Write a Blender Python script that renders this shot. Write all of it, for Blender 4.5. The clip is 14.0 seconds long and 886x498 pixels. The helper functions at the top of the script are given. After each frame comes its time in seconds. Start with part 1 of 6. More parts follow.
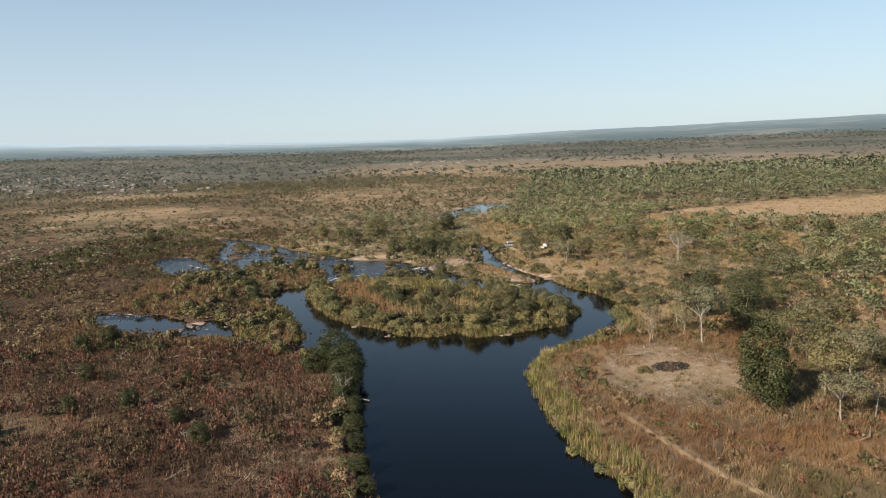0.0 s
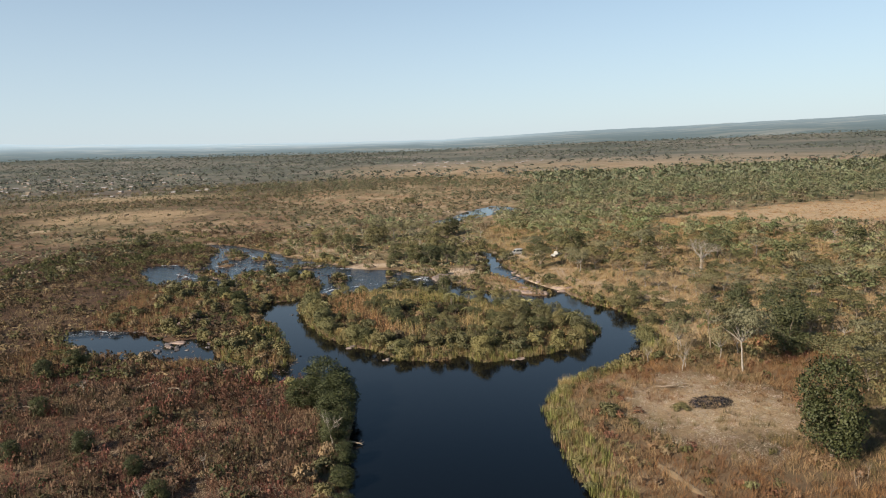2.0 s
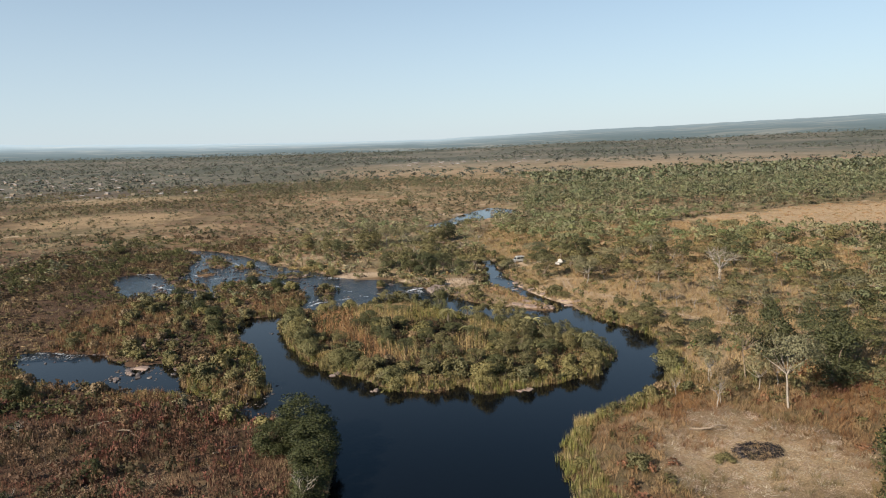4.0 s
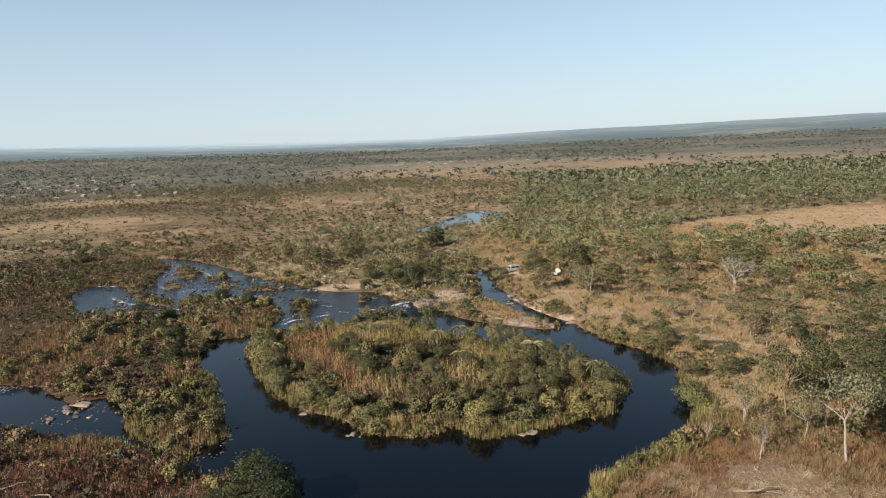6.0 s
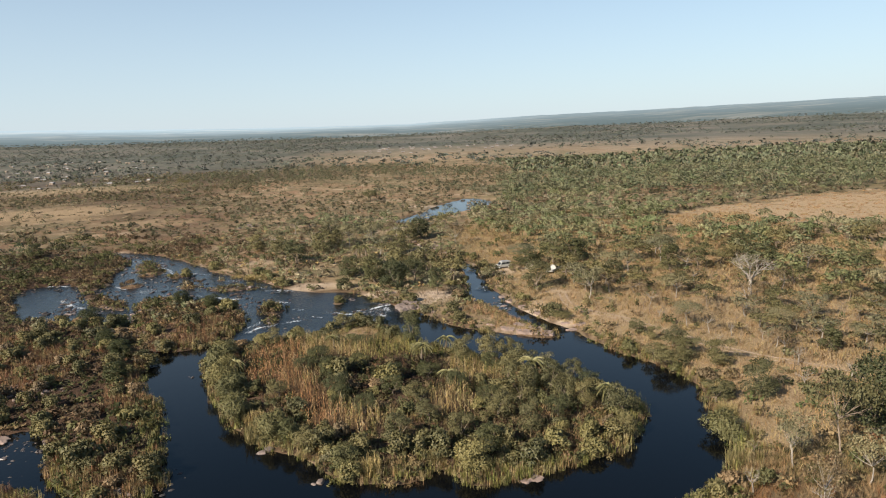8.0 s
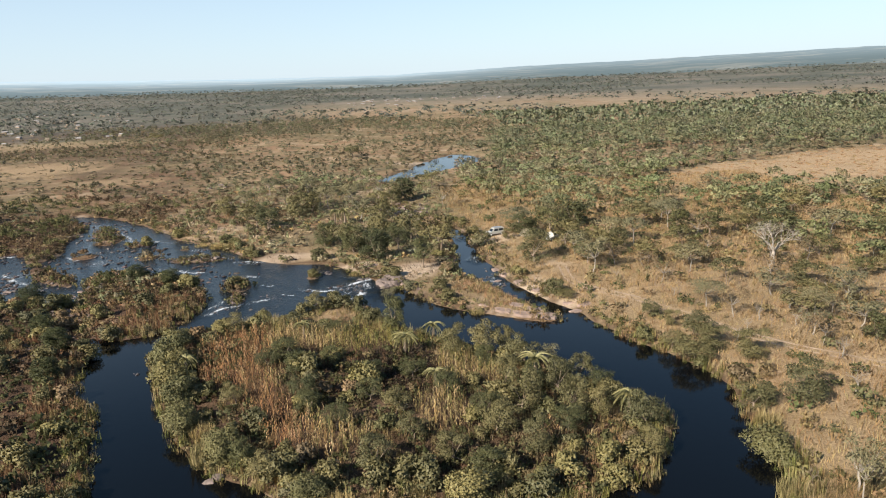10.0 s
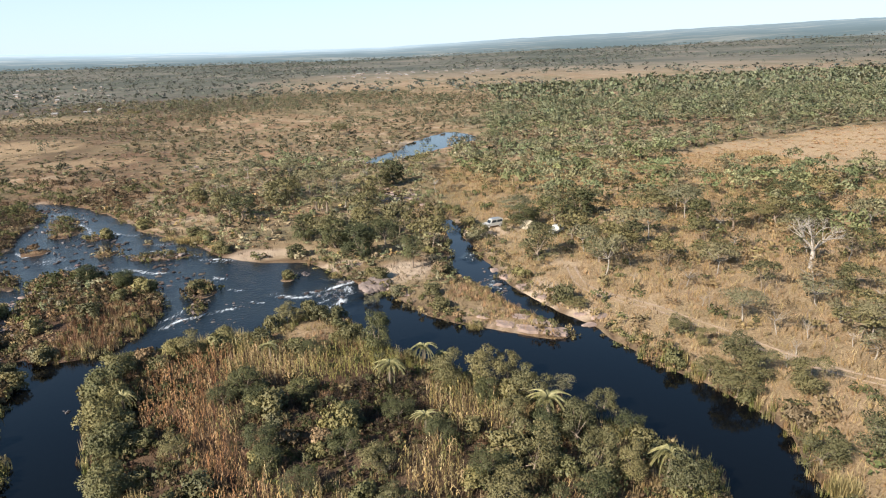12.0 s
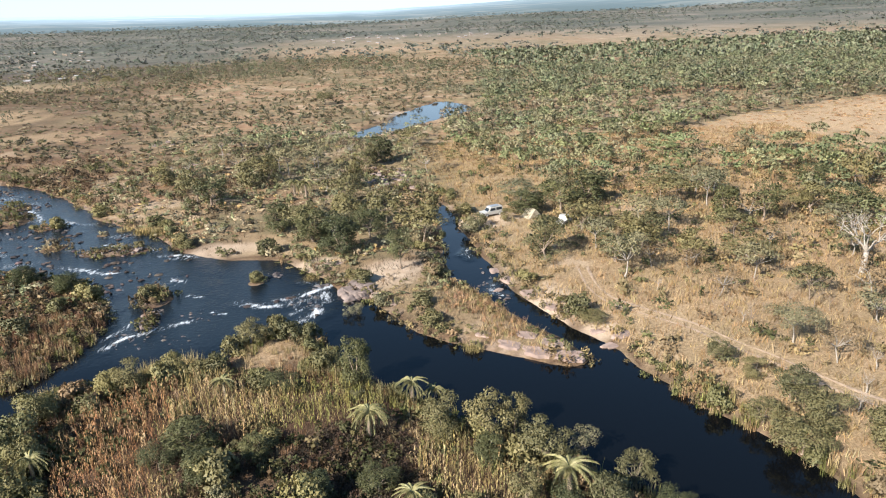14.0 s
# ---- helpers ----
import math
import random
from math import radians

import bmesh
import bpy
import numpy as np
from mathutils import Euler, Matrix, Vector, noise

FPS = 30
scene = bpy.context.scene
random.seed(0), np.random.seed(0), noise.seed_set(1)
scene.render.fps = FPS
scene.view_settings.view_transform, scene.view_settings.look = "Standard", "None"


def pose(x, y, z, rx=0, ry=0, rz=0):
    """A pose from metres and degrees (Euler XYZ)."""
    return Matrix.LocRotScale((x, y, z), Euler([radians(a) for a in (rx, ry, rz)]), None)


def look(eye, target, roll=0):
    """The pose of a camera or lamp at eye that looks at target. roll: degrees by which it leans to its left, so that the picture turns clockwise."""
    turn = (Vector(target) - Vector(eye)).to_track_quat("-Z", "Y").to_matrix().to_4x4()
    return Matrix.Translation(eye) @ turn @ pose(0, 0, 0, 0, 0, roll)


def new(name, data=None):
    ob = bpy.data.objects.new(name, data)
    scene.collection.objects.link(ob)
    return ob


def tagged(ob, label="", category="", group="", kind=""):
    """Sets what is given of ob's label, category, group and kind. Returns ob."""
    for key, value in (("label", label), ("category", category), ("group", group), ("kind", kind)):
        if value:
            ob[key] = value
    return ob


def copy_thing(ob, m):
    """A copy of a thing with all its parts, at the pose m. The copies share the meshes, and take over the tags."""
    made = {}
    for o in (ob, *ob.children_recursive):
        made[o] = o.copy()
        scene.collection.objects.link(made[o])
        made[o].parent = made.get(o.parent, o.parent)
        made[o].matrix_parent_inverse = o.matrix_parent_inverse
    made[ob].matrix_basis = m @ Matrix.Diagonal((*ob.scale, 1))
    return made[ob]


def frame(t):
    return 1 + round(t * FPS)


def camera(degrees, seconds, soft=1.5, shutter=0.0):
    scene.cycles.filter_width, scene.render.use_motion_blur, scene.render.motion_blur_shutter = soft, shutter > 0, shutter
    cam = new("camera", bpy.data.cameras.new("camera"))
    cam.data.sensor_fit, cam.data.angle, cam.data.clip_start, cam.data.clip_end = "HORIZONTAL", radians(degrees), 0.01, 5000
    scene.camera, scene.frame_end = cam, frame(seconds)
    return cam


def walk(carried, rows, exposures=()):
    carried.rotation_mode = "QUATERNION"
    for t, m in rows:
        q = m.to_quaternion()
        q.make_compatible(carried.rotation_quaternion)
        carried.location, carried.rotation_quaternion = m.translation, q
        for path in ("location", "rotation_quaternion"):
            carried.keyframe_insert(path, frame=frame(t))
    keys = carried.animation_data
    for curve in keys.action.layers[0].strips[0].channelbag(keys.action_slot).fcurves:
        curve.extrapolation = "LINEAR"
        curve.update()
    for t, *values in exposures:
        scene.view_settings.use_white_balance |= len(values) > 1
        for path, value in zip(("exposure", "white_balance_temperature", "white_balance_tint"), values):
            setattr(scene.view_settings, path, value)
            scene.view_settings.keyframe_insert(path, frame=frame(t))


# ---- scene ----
cam = camera(65.7, 14.0, 1.05)
METRES, EYE, TILT, LEAN, TURN = 115.0, 38.4, 0.0, 0.0, 0.0
ROWS = [
    (0.0, 0.0, 0.0, 0.0, -0.33, -8.77, 2.13),
    (0.5, -0.0003, 0.0315, 0.0003, -0.25, -8.75, 2.13),
    (1.0, -0.0006, 0.0637, 0.0005, -0.18, -8.73, 2.14),
    (1.5, -0.0009, 0.0964, 0.0006, -0.1, -8.71, 2.14),
    (2.0, -0.0012, 0.1294, 0.0009, -0.05, -8.71, 2.15),
    (2.5, -0.0017, 0.1631, 0.001, -0.04, -8.72, 2.18),
    (3.0, -0.002, 0.197, 0.001, -0.09, -8.72, 2.19),
    (5.5, -0.0021, 0.3727, 0.002, -1.25, -8.8, 2.27),
    (6.0, -0.0014, 0.4091, 0.0016, -1.49, -8.8, 2.28),
    (6.5, -0.0008, 0.4456, 0.0013, -1.84, -8.81, 2.3),
    (7.0, -0.0001, 0.4822, 0.001, -2.19, -8.96, 2.31),
    (7.5, 0.0005, 0.5187, 0.0008, -2.54, -9.39, 2.32),
    (8.0, 0.0015, 0.5554, 0.0007, -2.86, -10.07, 2.34),
    (10.5, 0.0116, 0.7387, 0.0006, -4.21, -14.96, 2.33),
    (11.0, 0.0144, 0.7758, 0.001, -4.35, -15.66, 2.32),
    (11.5, 0.0174, 0.813, 0.0012, -4.48, -15.91, 2.32),
    (12.0, 0.0205, 0.85, 0.0014, -4.63, -16.2, 2.34),
    (12.5, 0.0236, 0.8872, 0.0019, -4.77, -16.9, 2.32),
    (13.0, 0.0268, 0.9245, 0.0019, -4.92, -17.6, 2.33),
    (13.5, 0.0304, 0.9616, 0.0022, -5.07, -18.32, 2.33),
    (14.0, 0.0339, 0.9987, 0.0025, -5.23, -19.05, 2.33),
]
walk(cam, [(t, pose(0, 0, EYE, TILT, LEAN, TURN) @ pose(METRES * x, METRES * y, METRES * z, 90 + pitch, roll, yaw)) for t, x, y, z, yaw, pitch, roll in ROWS],
     [(0.0, 0.81, 6500, 10), (3.0, 0.81, 6500, 10), (6.5, 0.84, 6500, 10), (8.0, 0.87, 6470, 10), (10.5, 1.10, 6300, 10), (12.5, 1.29, 6080, 10), (14.0, 1.46, 5930, 10)])

# ---- light ----
SUN_EL, SUN_AZ = 33.0, 229.0        # degrees; azimuth clockwise from +y
sun_way = Vector((math.sin(radians(SUN_AZ)) * math.cos(radians(SUN_EL)), math.cos(radians(SUN_AZ)) * math.cos(radians(SUN_EL)), math.sin(radians(SUN_EL))))
world = bpy.data.worlds.new("world")
scene.world = world
world.use_nodes = True
wn, wl = world.node_tree.nodes, world.node_tree.links
sky = wn.new("ShaderNodeTexSky")
sky.sky_type, sky.sun_disc = "NISHITA", False
sky.sun_elevation, sky.sun_rotation = radians(SUN_EL), radians(SUN_AZ)
sky.altitude, sky.air_density, sky.dust_density, sky.ozone_density = 1200.0, 1.0, 0.6, 1.4
air = wn.new("ShaderNodeMix")      # the dry season's haze evens out the sky
air.data_type = "RGBA"
air.inputs[7].default_value = (4.66, 5.28, 5.98, 1)
up = wn.new("ShaderNodeSeparateXYZ")
wl.new(wn.new("ShaderNodeTexCoord").outputs["Generated"], up.inputs[0])
fade = wn.new("ShaderNodeMapRange")
fade.inputs[1].default_value, fade.inputs[2].default_value, fade.inputs[3].default_value, fade.inputs[4].default_value = 0.0, 0.42, 0.86, 0.0
wl.new(up.outputs[2], fade.inputs[0])
wl.new(fade.outputs[0], air.inputs[0])
tone = wn.new("ShaderNodeMix")
tone.data_type, tone.blend_type = "RGBA", "MULTIPLY"
tone.inputs[0].default_value, tone.inputs[7].default_value = 1.0, (0.87, 1.03, 1.0, 1)
wl.new(sky.outputs["Color"], tone.inputs[6])
wl.new(tone.outputs[2], air.inputs[6])
wl.new(air.outputs[2], wn["Background"].inputs["Color"])
wn["Background"].inputs["Strength"].default_value = 0.075
sun = new("sun", bpy.data.lights.new("sun", "SUN"))
sun.data.energy, sun.data.angle, sun.data.color = 5.0, radians(0.55), (1.0, 0.88, 0.72)
sun.matrix_world = look(sun_way * 100, (0, 0, 0))

# ---- materials ----
def material(name):
    m = bpy.data.materials.new(name)
    m.use_nodes = True
    n, l = m.node_tree.nodes, m.node_tree.links
    return m, n, l, n["Principled BSDF"]


def mixed(n, l, fac, a, b, mode="MIX"):
    """A colour mix; fac, a, b: sockets or values."""
    x = n.new("ShaderNodeMix")
    x.data_type, x.blend_type = "RGBA", mode
    for i, v in ((0, fac), (6, a), (7, b)):
        if hasattr(v, "is_linked"):
            l.new(v, x.inputs[i])
        else:
            x.inputs[i].default_value = v if i == 0 else (*v, 1)
    return x.outputs[2]


def noise_of(n, l, scale, detail=4.0, rough=0.6, at=None):
    """A noise factor in metres of the world."""
    x = n.new("ShaderNodeTexNoise")
    x.inputs["Scale"].default_value, x.inputs["Detail"].default_value, x.inputs["Roughness"].default_value = scale, detail, rough
    if at is None:
        at = n.new("ShaderNodeNewGeometry").outputs["Position"]
    l.new(at, x.inputs["Vector"])
    return x.outputs["Fac"]


def ramp(n, l, fac, lo, hi):
    x = n.new("ShaderNodeMapRange")
    x.inputs[1].default_value, x.inputs[2].default_value = lo, hi
    l.new(fac, x.inputs[0])
    return x.outputs[0]


def bump(n, l, height, strength, distance, bsdf):
    x = n.new("ShaderNodeBump")
    x.inputs["Strength"].default_value, x.inputs["Distance"].default_value = strength, distance
    l.new(height, x.inputs["Height"])
    l.new(x.outputs["Normal"], bsdf.inputs["Normal"])


def leafy(name, a, b, spread=0.5, through_light=0.08):
    """Leaves between the colours a and b, leaf by leaf and plant by plant, with some light let through."""
    m, n, l, p = material(name)
    geo = n.new("ShaderNodeNewGeometry").outputs["Random Per Island"]
    info = n.new("ShaderNodeObjectInfo").outputs["Random"]
    c = mixed(n, l, geo, a, b)
    tint = mixed(n, l, info, tuple(1 - spread * 0.6 for _ in range(3)), (1 + spread * 0.6, 1 + spread * 0.3, 1 + spread * 0.1))
    c = mixed(n, l, 1.0, c, tint, "MULTIPLY")
    l.new(c, p.inputs["Base Color"])
    p.inputs["Roughness"].default_value = 0.6
    p.inputs["Specular IOR Level"].default_value = 0.25
    tr = n.new("ShaderNodeBsdfTranslucent")
    l.new(c, tr.inputs["Color"])
    mx = n.new("ShaderNodeMixShader")
    mx.inputs[0].default_value = through_light
    l.new(p.outputs[0], mx.inputs[1]), l.new(tr.outputs[0], mx.inputs[2])
    l.new(mx.outputs[0], n["Material Output"].inputs["Surface"])
    return m


def tinted(name, through_light=0.25):
    """Leaves and stems that carry their species' colour as the attribute hue."""
    m, n, l, p = material(name)
    att = n.new("ShaderNodeAttribute")
    att.attribute_name = "hue"
    geo = n.new("ShaderNodeNewGeometry").outputs["Random Per Island"]
    c = mixed(n, l, 1.0, att.outputs["Color"], mixed(n, l, geo, (0.84, 0.84, 0.84), (1.16, 1.16, 1.16)), "MULTIPLY")
    l.new(c, p.inputs["Base Color"])
    p.inputs["Roughness"].default_value = 0.7
    p.inputs["Specular IOR Level"].default_value = 0.2
    tr = n.new("ShaderNodeBsdfTranslucent")
    l.new(c, tr.inputs["Color"])
    mx = n.new("ShaderNodeMixShader")
    mx.inputs[0].default_value = through_light
    l.new(p.outputs[0], mx.inputs[1]), l.new(tr.outputs[0], mx.inputs[2])
    l.new(mx.outputs[0], n["Material Output"].inputs["Surface"])
    return m


def plain(name, colour, rough=0.7, metal=0.0, scale=6.0, vary=0.25, relief=0.0):
    """A surface of one colour with stains at two scales."""
    m, n, l, p = material(name)
    at = n.new("ShaderNodeTexCoord").outputs["Object"]
    f = noise_of(n, l, scale, 5.0, 0.65, at)
    g = noise_of(n, l, scale * 0.15, 2.0, 0.5, at)
    lo, hi = tuple(c * (1 - vary) for c in colour), tuple(min(1, c * (1 + vary)) for c in colour)
    c = mixed(n, l, ramp(n, l, f, 0.3, 0.7), lo, hi)
    c = mixed(n, l, 1.0, c, mixed(n, l, g, (1 - vary,) * 3, (1 + vary,) * 3), "MULTIPLY")
    l.new(c, p.inputs["Base Color"])
    p.inputs["Roughness"].default_value, p.inputs["Metallic"].default_value = rough, metal
    if relief:
        bump(n, l, f, 0.6, relief, p)
    return m


def ground_material():
    """Dry savanna soil and grass. The attribute cover says where sand (red), reddish weeds (green) and pale straw (blue) lie."""
    m, n, l, p = material("savanna_ground")
    att = n.new("ShaderNodeAttribute")
    att.attribute_name = "cover"
    sep = n.new("ShaderNodeSeparateColor")
    l.new(att.outputs["Color"], sep.inputs[0])
    patch = noise_of(n, l, 0.055, 6, 0.72)
    big, mid, fine, far = noise_of(n, l, 0.035, 5), noise_of(n, l, 0.35, 6, 0.7), noise_of(n, l, 3.0, 6, 0.75), noise_of(n, l, 0.006, 6, 0.65)
    grass = mixed(n, l, ramp(n, l, mid, 0.3, 0.7), (0.19, 0.138, 0.080), (0.33, 0.245, 0.148))
    dry = mixed(n, l, ramp(n, l, mid, 0.25, 0.75), (0.18, 0.105, 0.062), (0.29, 0.18, 0.108))
    c = mixed(n, l, ramp(n, l, big, 0.4, 0.62), grass, dry)
    scrub = mixed(n, l, ramp(n, l, fine, 0.3, 0.7), (0.105, 0.09, 0.048), (0.18, 0.148, 0.083))
    c = mixed(n, l, ramp(n, l, far, 0.47, 0.60), c, scrub)
    c = mixed(n, l, ramp(n, l, patch, 0.50, 0.60), c, mixed(n, l, mid, (0.115, 0.098, 0.055), (0.22, 0.175, 0.104)))
    c = mixed(n, l, ramp(n, l, patch, 0.46, 0.36), c, mixed(n, l, mid, (0.27, 0.205, 0.135), (0.39, 0.30, 0.205)))
    wood = mixed(n, l, ramp(n, l, noise_of(n, l, 0.0035, 8, 0.7), 0.44, 0.72), (0.062, 0.074, 0.064), (0.20, 0.172, 0.145))
    c = mixed(n, l, att.outputs["Alpha"], c, wood)
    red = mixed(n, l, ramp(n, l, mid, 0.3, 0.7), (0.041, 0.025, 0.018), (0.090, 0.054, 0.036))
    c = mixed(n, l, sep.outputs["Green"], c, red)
    straw = mixed(n, l, ramp(n, l, fine, 0.35, 0.65), (0.25, 0.172, 0.098), (0.44, 0.325, 0.20))
    c = mixed(n, l, sep.outputs["Blue"], c, straw)
    sand = mixed(n, l, ramp(n, l, mid, 0.3, 0.7), (0.36, 0.27, 0.19), (0.52, 0.42, 0.32))
    c = mixed(n, l, sep.outputs["Red"], c, sand)
    c = mixed(n, l, 1.0, c, mixed(n, l, fine, (0.55, 0.55, 0.55), (1.4, 1.4, 1.4)), "MULTIPLY")
    l.new(c, p.inputs["Base Color"])
    p.inputs["Roughness"].default_value, p.inputs["Specular IOR Level"].default_value = 0.95, 0.1
    bump(n, l, fine, 0.9, 0.25, p)
    return m


def water_material():
    """Dark, still river water, with white water where the attribute foam says so."""
    m, n, l, p = material("river_water")
    att = n.new("ShaderNodeAttribute")
    att.attribute_name = "foam"
    sep = n.new("ShaderNodeSeparateColor")
    l.new(att.outputs["Color"], sep.inputs[0])
    geo = n.new("ShaderNodeNewGeometry").outputs["Position"]
    mp = n.new("ShaderNodeMapping")
    mp.inputs["Scale"].default_value, mp.inputs["Rotation"].default_value = (0.75, 0.24, 1.0), (0, 0, radians(-55))
    l.new(geo, mp.inputs["Vector"])
    streak = noise_of(n, l, 3.2, 10, 0.82, mp.outputs[0])
    add = n.new("ShaderNodeMath")
    add.operation = "ADD"
    l.new(sep.outputs["Red"], add.inputs[0]), l.new(streak, add.inputs[1])
    foam = ramp(n, l, add.outputs[0], 0.97, 1.16)
    l.new(mixed(n, l, foam, mixed(n, l, sep.outputs["Green"], (0.0022, 0.0026, 0.0032), (0.007, 0.012, 0.017)), (0.62, 0.65, 0.68)), p.inputs["Base Color"])
    rr = n.new("ShaderNodeMapRange")
    rr.inputs[3].default_value, rr.inputs[4].default_value = 0.06, 0.75
    l.new(foam, rr.inputs[0]), l.new(rr.outputs[0], p.inputs["Roughness"])
    p.inputs["IOR"].default_value = 1.26
    rip = n.new("ShaderNodeMath")
    rip.operation = "MULTIPLY"
    l.new(noise_of(n, l, 1.6, 4, 0.6), rip.inputs[0])
    calm = n.new("ShaderNodeMapRange")
    calm.inputs[3].default_value, calm.inputs[4].default_value = 0.06, 1.0
    l.new(sep.outputs["Green"], calm.inputs[0]), l.new(calm.outputs[0], rip.inputs[1])
    bump(n, l, rip.outputs[0], 0.5, 0.35, p)
    return m


GROUND, WATER = ground_material(), water_material()
LEAF_DEEP = leafy("deep_green_leaves", (0.058, 0.066, 0.028), (0.096, 0.103, 0.046))
LEAF_DARK = leafy("dark_evergreen_leaves", (0.026, 0.034, 0.013), (0.056, 0.067, 0.026))
LEAF_GREY = leafy("grey_green_leaves", (0.128, 0.126, 0.070), (0.196, 0.184, 0.106), 0.35)
LEAF_OLIVE = leafy("olive_leaves", (0.096, 0.095, 0.042), (0.152, 0.144, 0.070))
LEAF_LIME = leafy("yellow_green_leaves", (0.120, 0.120, 0.048), (0.188, 0.178, 0.082))
LEAF_TAN = leafy("drying_tan_leaves", (0.150, 0.115, 0.066), (0.205, 0.158, 0.095))
FROND = leafy("palm_fronds", (0.13, 0.135, 0.05), (0.24, 0.225, 0.115), 0.3)
PLANTS = tinted("mixed_plants")
BARK = plain("grey_brown_bark", (0.20, 0.155, 0.115), 0.95, 0, 5, 0.4, 0.03)
BARK_PALE = plain("pale_bark", (0.28, 0.245, 0.205), 0.9, 0, 5, 0.3, 0.03)
ROCK = plain("river_rock", (0.155, 0.12, 0.105), 0.85, 0, 1.6, 0.45, 0.08)
ROCK_PALE = plain("pinkish_flat_rock", (0.235, 0.172, 0.142), 0.85, 0, 1.2, 0.4, 0.08)
ROCK_WET = plain("wet_dark_rock", (0.085, 0.07, 0.065), 0.45, 0, 1.6, 0.45, 0.08)

# ---- plan of the river: outlines in metres, the pool's level is 0 ----
POOL_EAST = [(34, -150), (28, 20), (20, 69), (16, 80), (14, 92), (13.5, 102), (14.5, 112), (19, 120), (27, 126), (33, 131), (36.5, 137), (39, 150), (40.5, 157), (37.5, 167),
             (34, 173), (31, 181), (29, 187), (25, 195), (21.5, 204), (20, 212), (18.5, 221), (18, 230), (16.5, 240), (16, 252), (13, 264), (9, 270)]
POOL_NORTH = [(8, 266), (11, 258), (13, 250), (13.5, 240), (12.3, 227), (12, 218), (13, 212), (16, 206), (19, 199), (22, 193), (25, 187.5), (26, 184),
              (23, 182.5), (16, 187), (10, 191), (6, 195), (3.5, 200), (0, 206), (-4, 209), (-7, 216), (-11, 220.5), (-15, 226), (-20, 227), (-26, 229), (-32, 233), (-37, 239), (-41, 245)]
POOL_WEST = [(-49, 252), (-57, 260), (-65, 271), (-76, 284), (-88, 296), (-100, 303), (-102, 297), (-91, 283), (-87, 266), (-83, 250), (-84, 240), (-74, 232), (-68, 222), (-64, 212), (-60, 203),
             (-50, 186), (-46, 178), (-43, 166), (-38, 160), (-35, 151), (-32, 143), (-29.5, 137), (-33, 131), (-29, 126), (-24, 124), (-17, 122), (-15, 113), (-14, 102), (-13, 91), (-11, 82), (-8, 71),
             (-6, 50), (-8, 0), (-10, -150)]
ROCK_POOL = [(1, 282), (3.5, 284), (3.2, 289), (0, 293), (-2, 291), (-1, 286)]
FAR_REACH = [(-7, 347), (-5, 359), (4, 377), (9, 394), (15, 406), (24, 424), (33, 430), (40, 414), (40, 398), (33, 391), (22, 376), (12, 364), (2, 351), (-2, 347)]
WEST_POOL = [(-104, 246), (-101, 251), (-97, 252), (-92, 250), (-84, 238), (-77, 226), (-66, 219), (-61, 211), (-66, 208), (-79, 213), (-89, 216), (-95, 226), (-101, 236)]
SIDE_POND = [(-86, 163), (-82, 165), (-76, 163), (-68, 161), (-63, 157), (-58, 152), (-54, 154), (-50, 152), (-47, 145), (-42, 139), (-36, 133), (-33, 130), (-38, 131), (-46, 137), (-52, 137.5), (-59, 141.5), (-67, 142.5),
             (-76, 149), (-82, 157)]
ISLAND = [(-36, 177), (-31, 163), (-24, 150), (-20, 145), (-14, 141), (-10, 136), (-5, 134), (-1, 134), (2, 136.5), (6, 132.5), (12, 134), (21, 137), (25, 140), (28.5, 145), (30, 151), (26, 157), (21, 163),
          (15, 169), (9, 174), (5, 178), (0, 183), (-4, 189), (-7, 195), (-11, 198), (-15, 195), (-18, 190), (-24, 188.5), (-30, 186), (-35, 183)]
WEST_ISLET = [(-61, 210), (-55, 193), (-50, 188.5), (-44, 187), (-39, 189), (-36, 196), (-36, 205), (-39, 213), (-46, 221), (-57, 228), (-65, 225)]
ROUND_ISLETS = [(-31.5, 212.5, 2.6, 3.6), (-30.3, 204.5, 1.2, 2.6), (-59, 242, 2.6, 2.6), (-75, 246, 3, 3), (-47, 237, 6.5, 2.2), (-66, 256, 3, 2), (-76, 262, 3, 5), (-81, 273, 3, 4), (-17.5, 216.7, 1.5, 1.5), (-52, 248, 3, 1.6)]
# white water: x, y, radii
RAPIDS = [ (-48, 247, 7, 3), (-33, 231, 4.5, 1.8), (-79, 277, 5, 7), (-73, 264, 5, 5), (-48, 228, 5, 2), (-61, 233, 6, 3),
          (-64, 258, 6, 4), (-108, 253.5, 9, 2.2), (-75, 220, 5, 4), (-83, 231, 4, 4), (-69, 239, 6, 5), (-88, 285, 6, 7), (-82, 161, 7, 2.5), (-74, 160, 4, 2), (18, 206, 1.6, 2.2), (16.5, 222, 1.2, 2.6), (15, 243, 1.2, 2.4), (6, 372, 4, 5), (-55, 240, 2, 1.5), (-110, 250, 5, 2), (-98, 252, 5, 1.5), (-80, 222, 3, 5)]

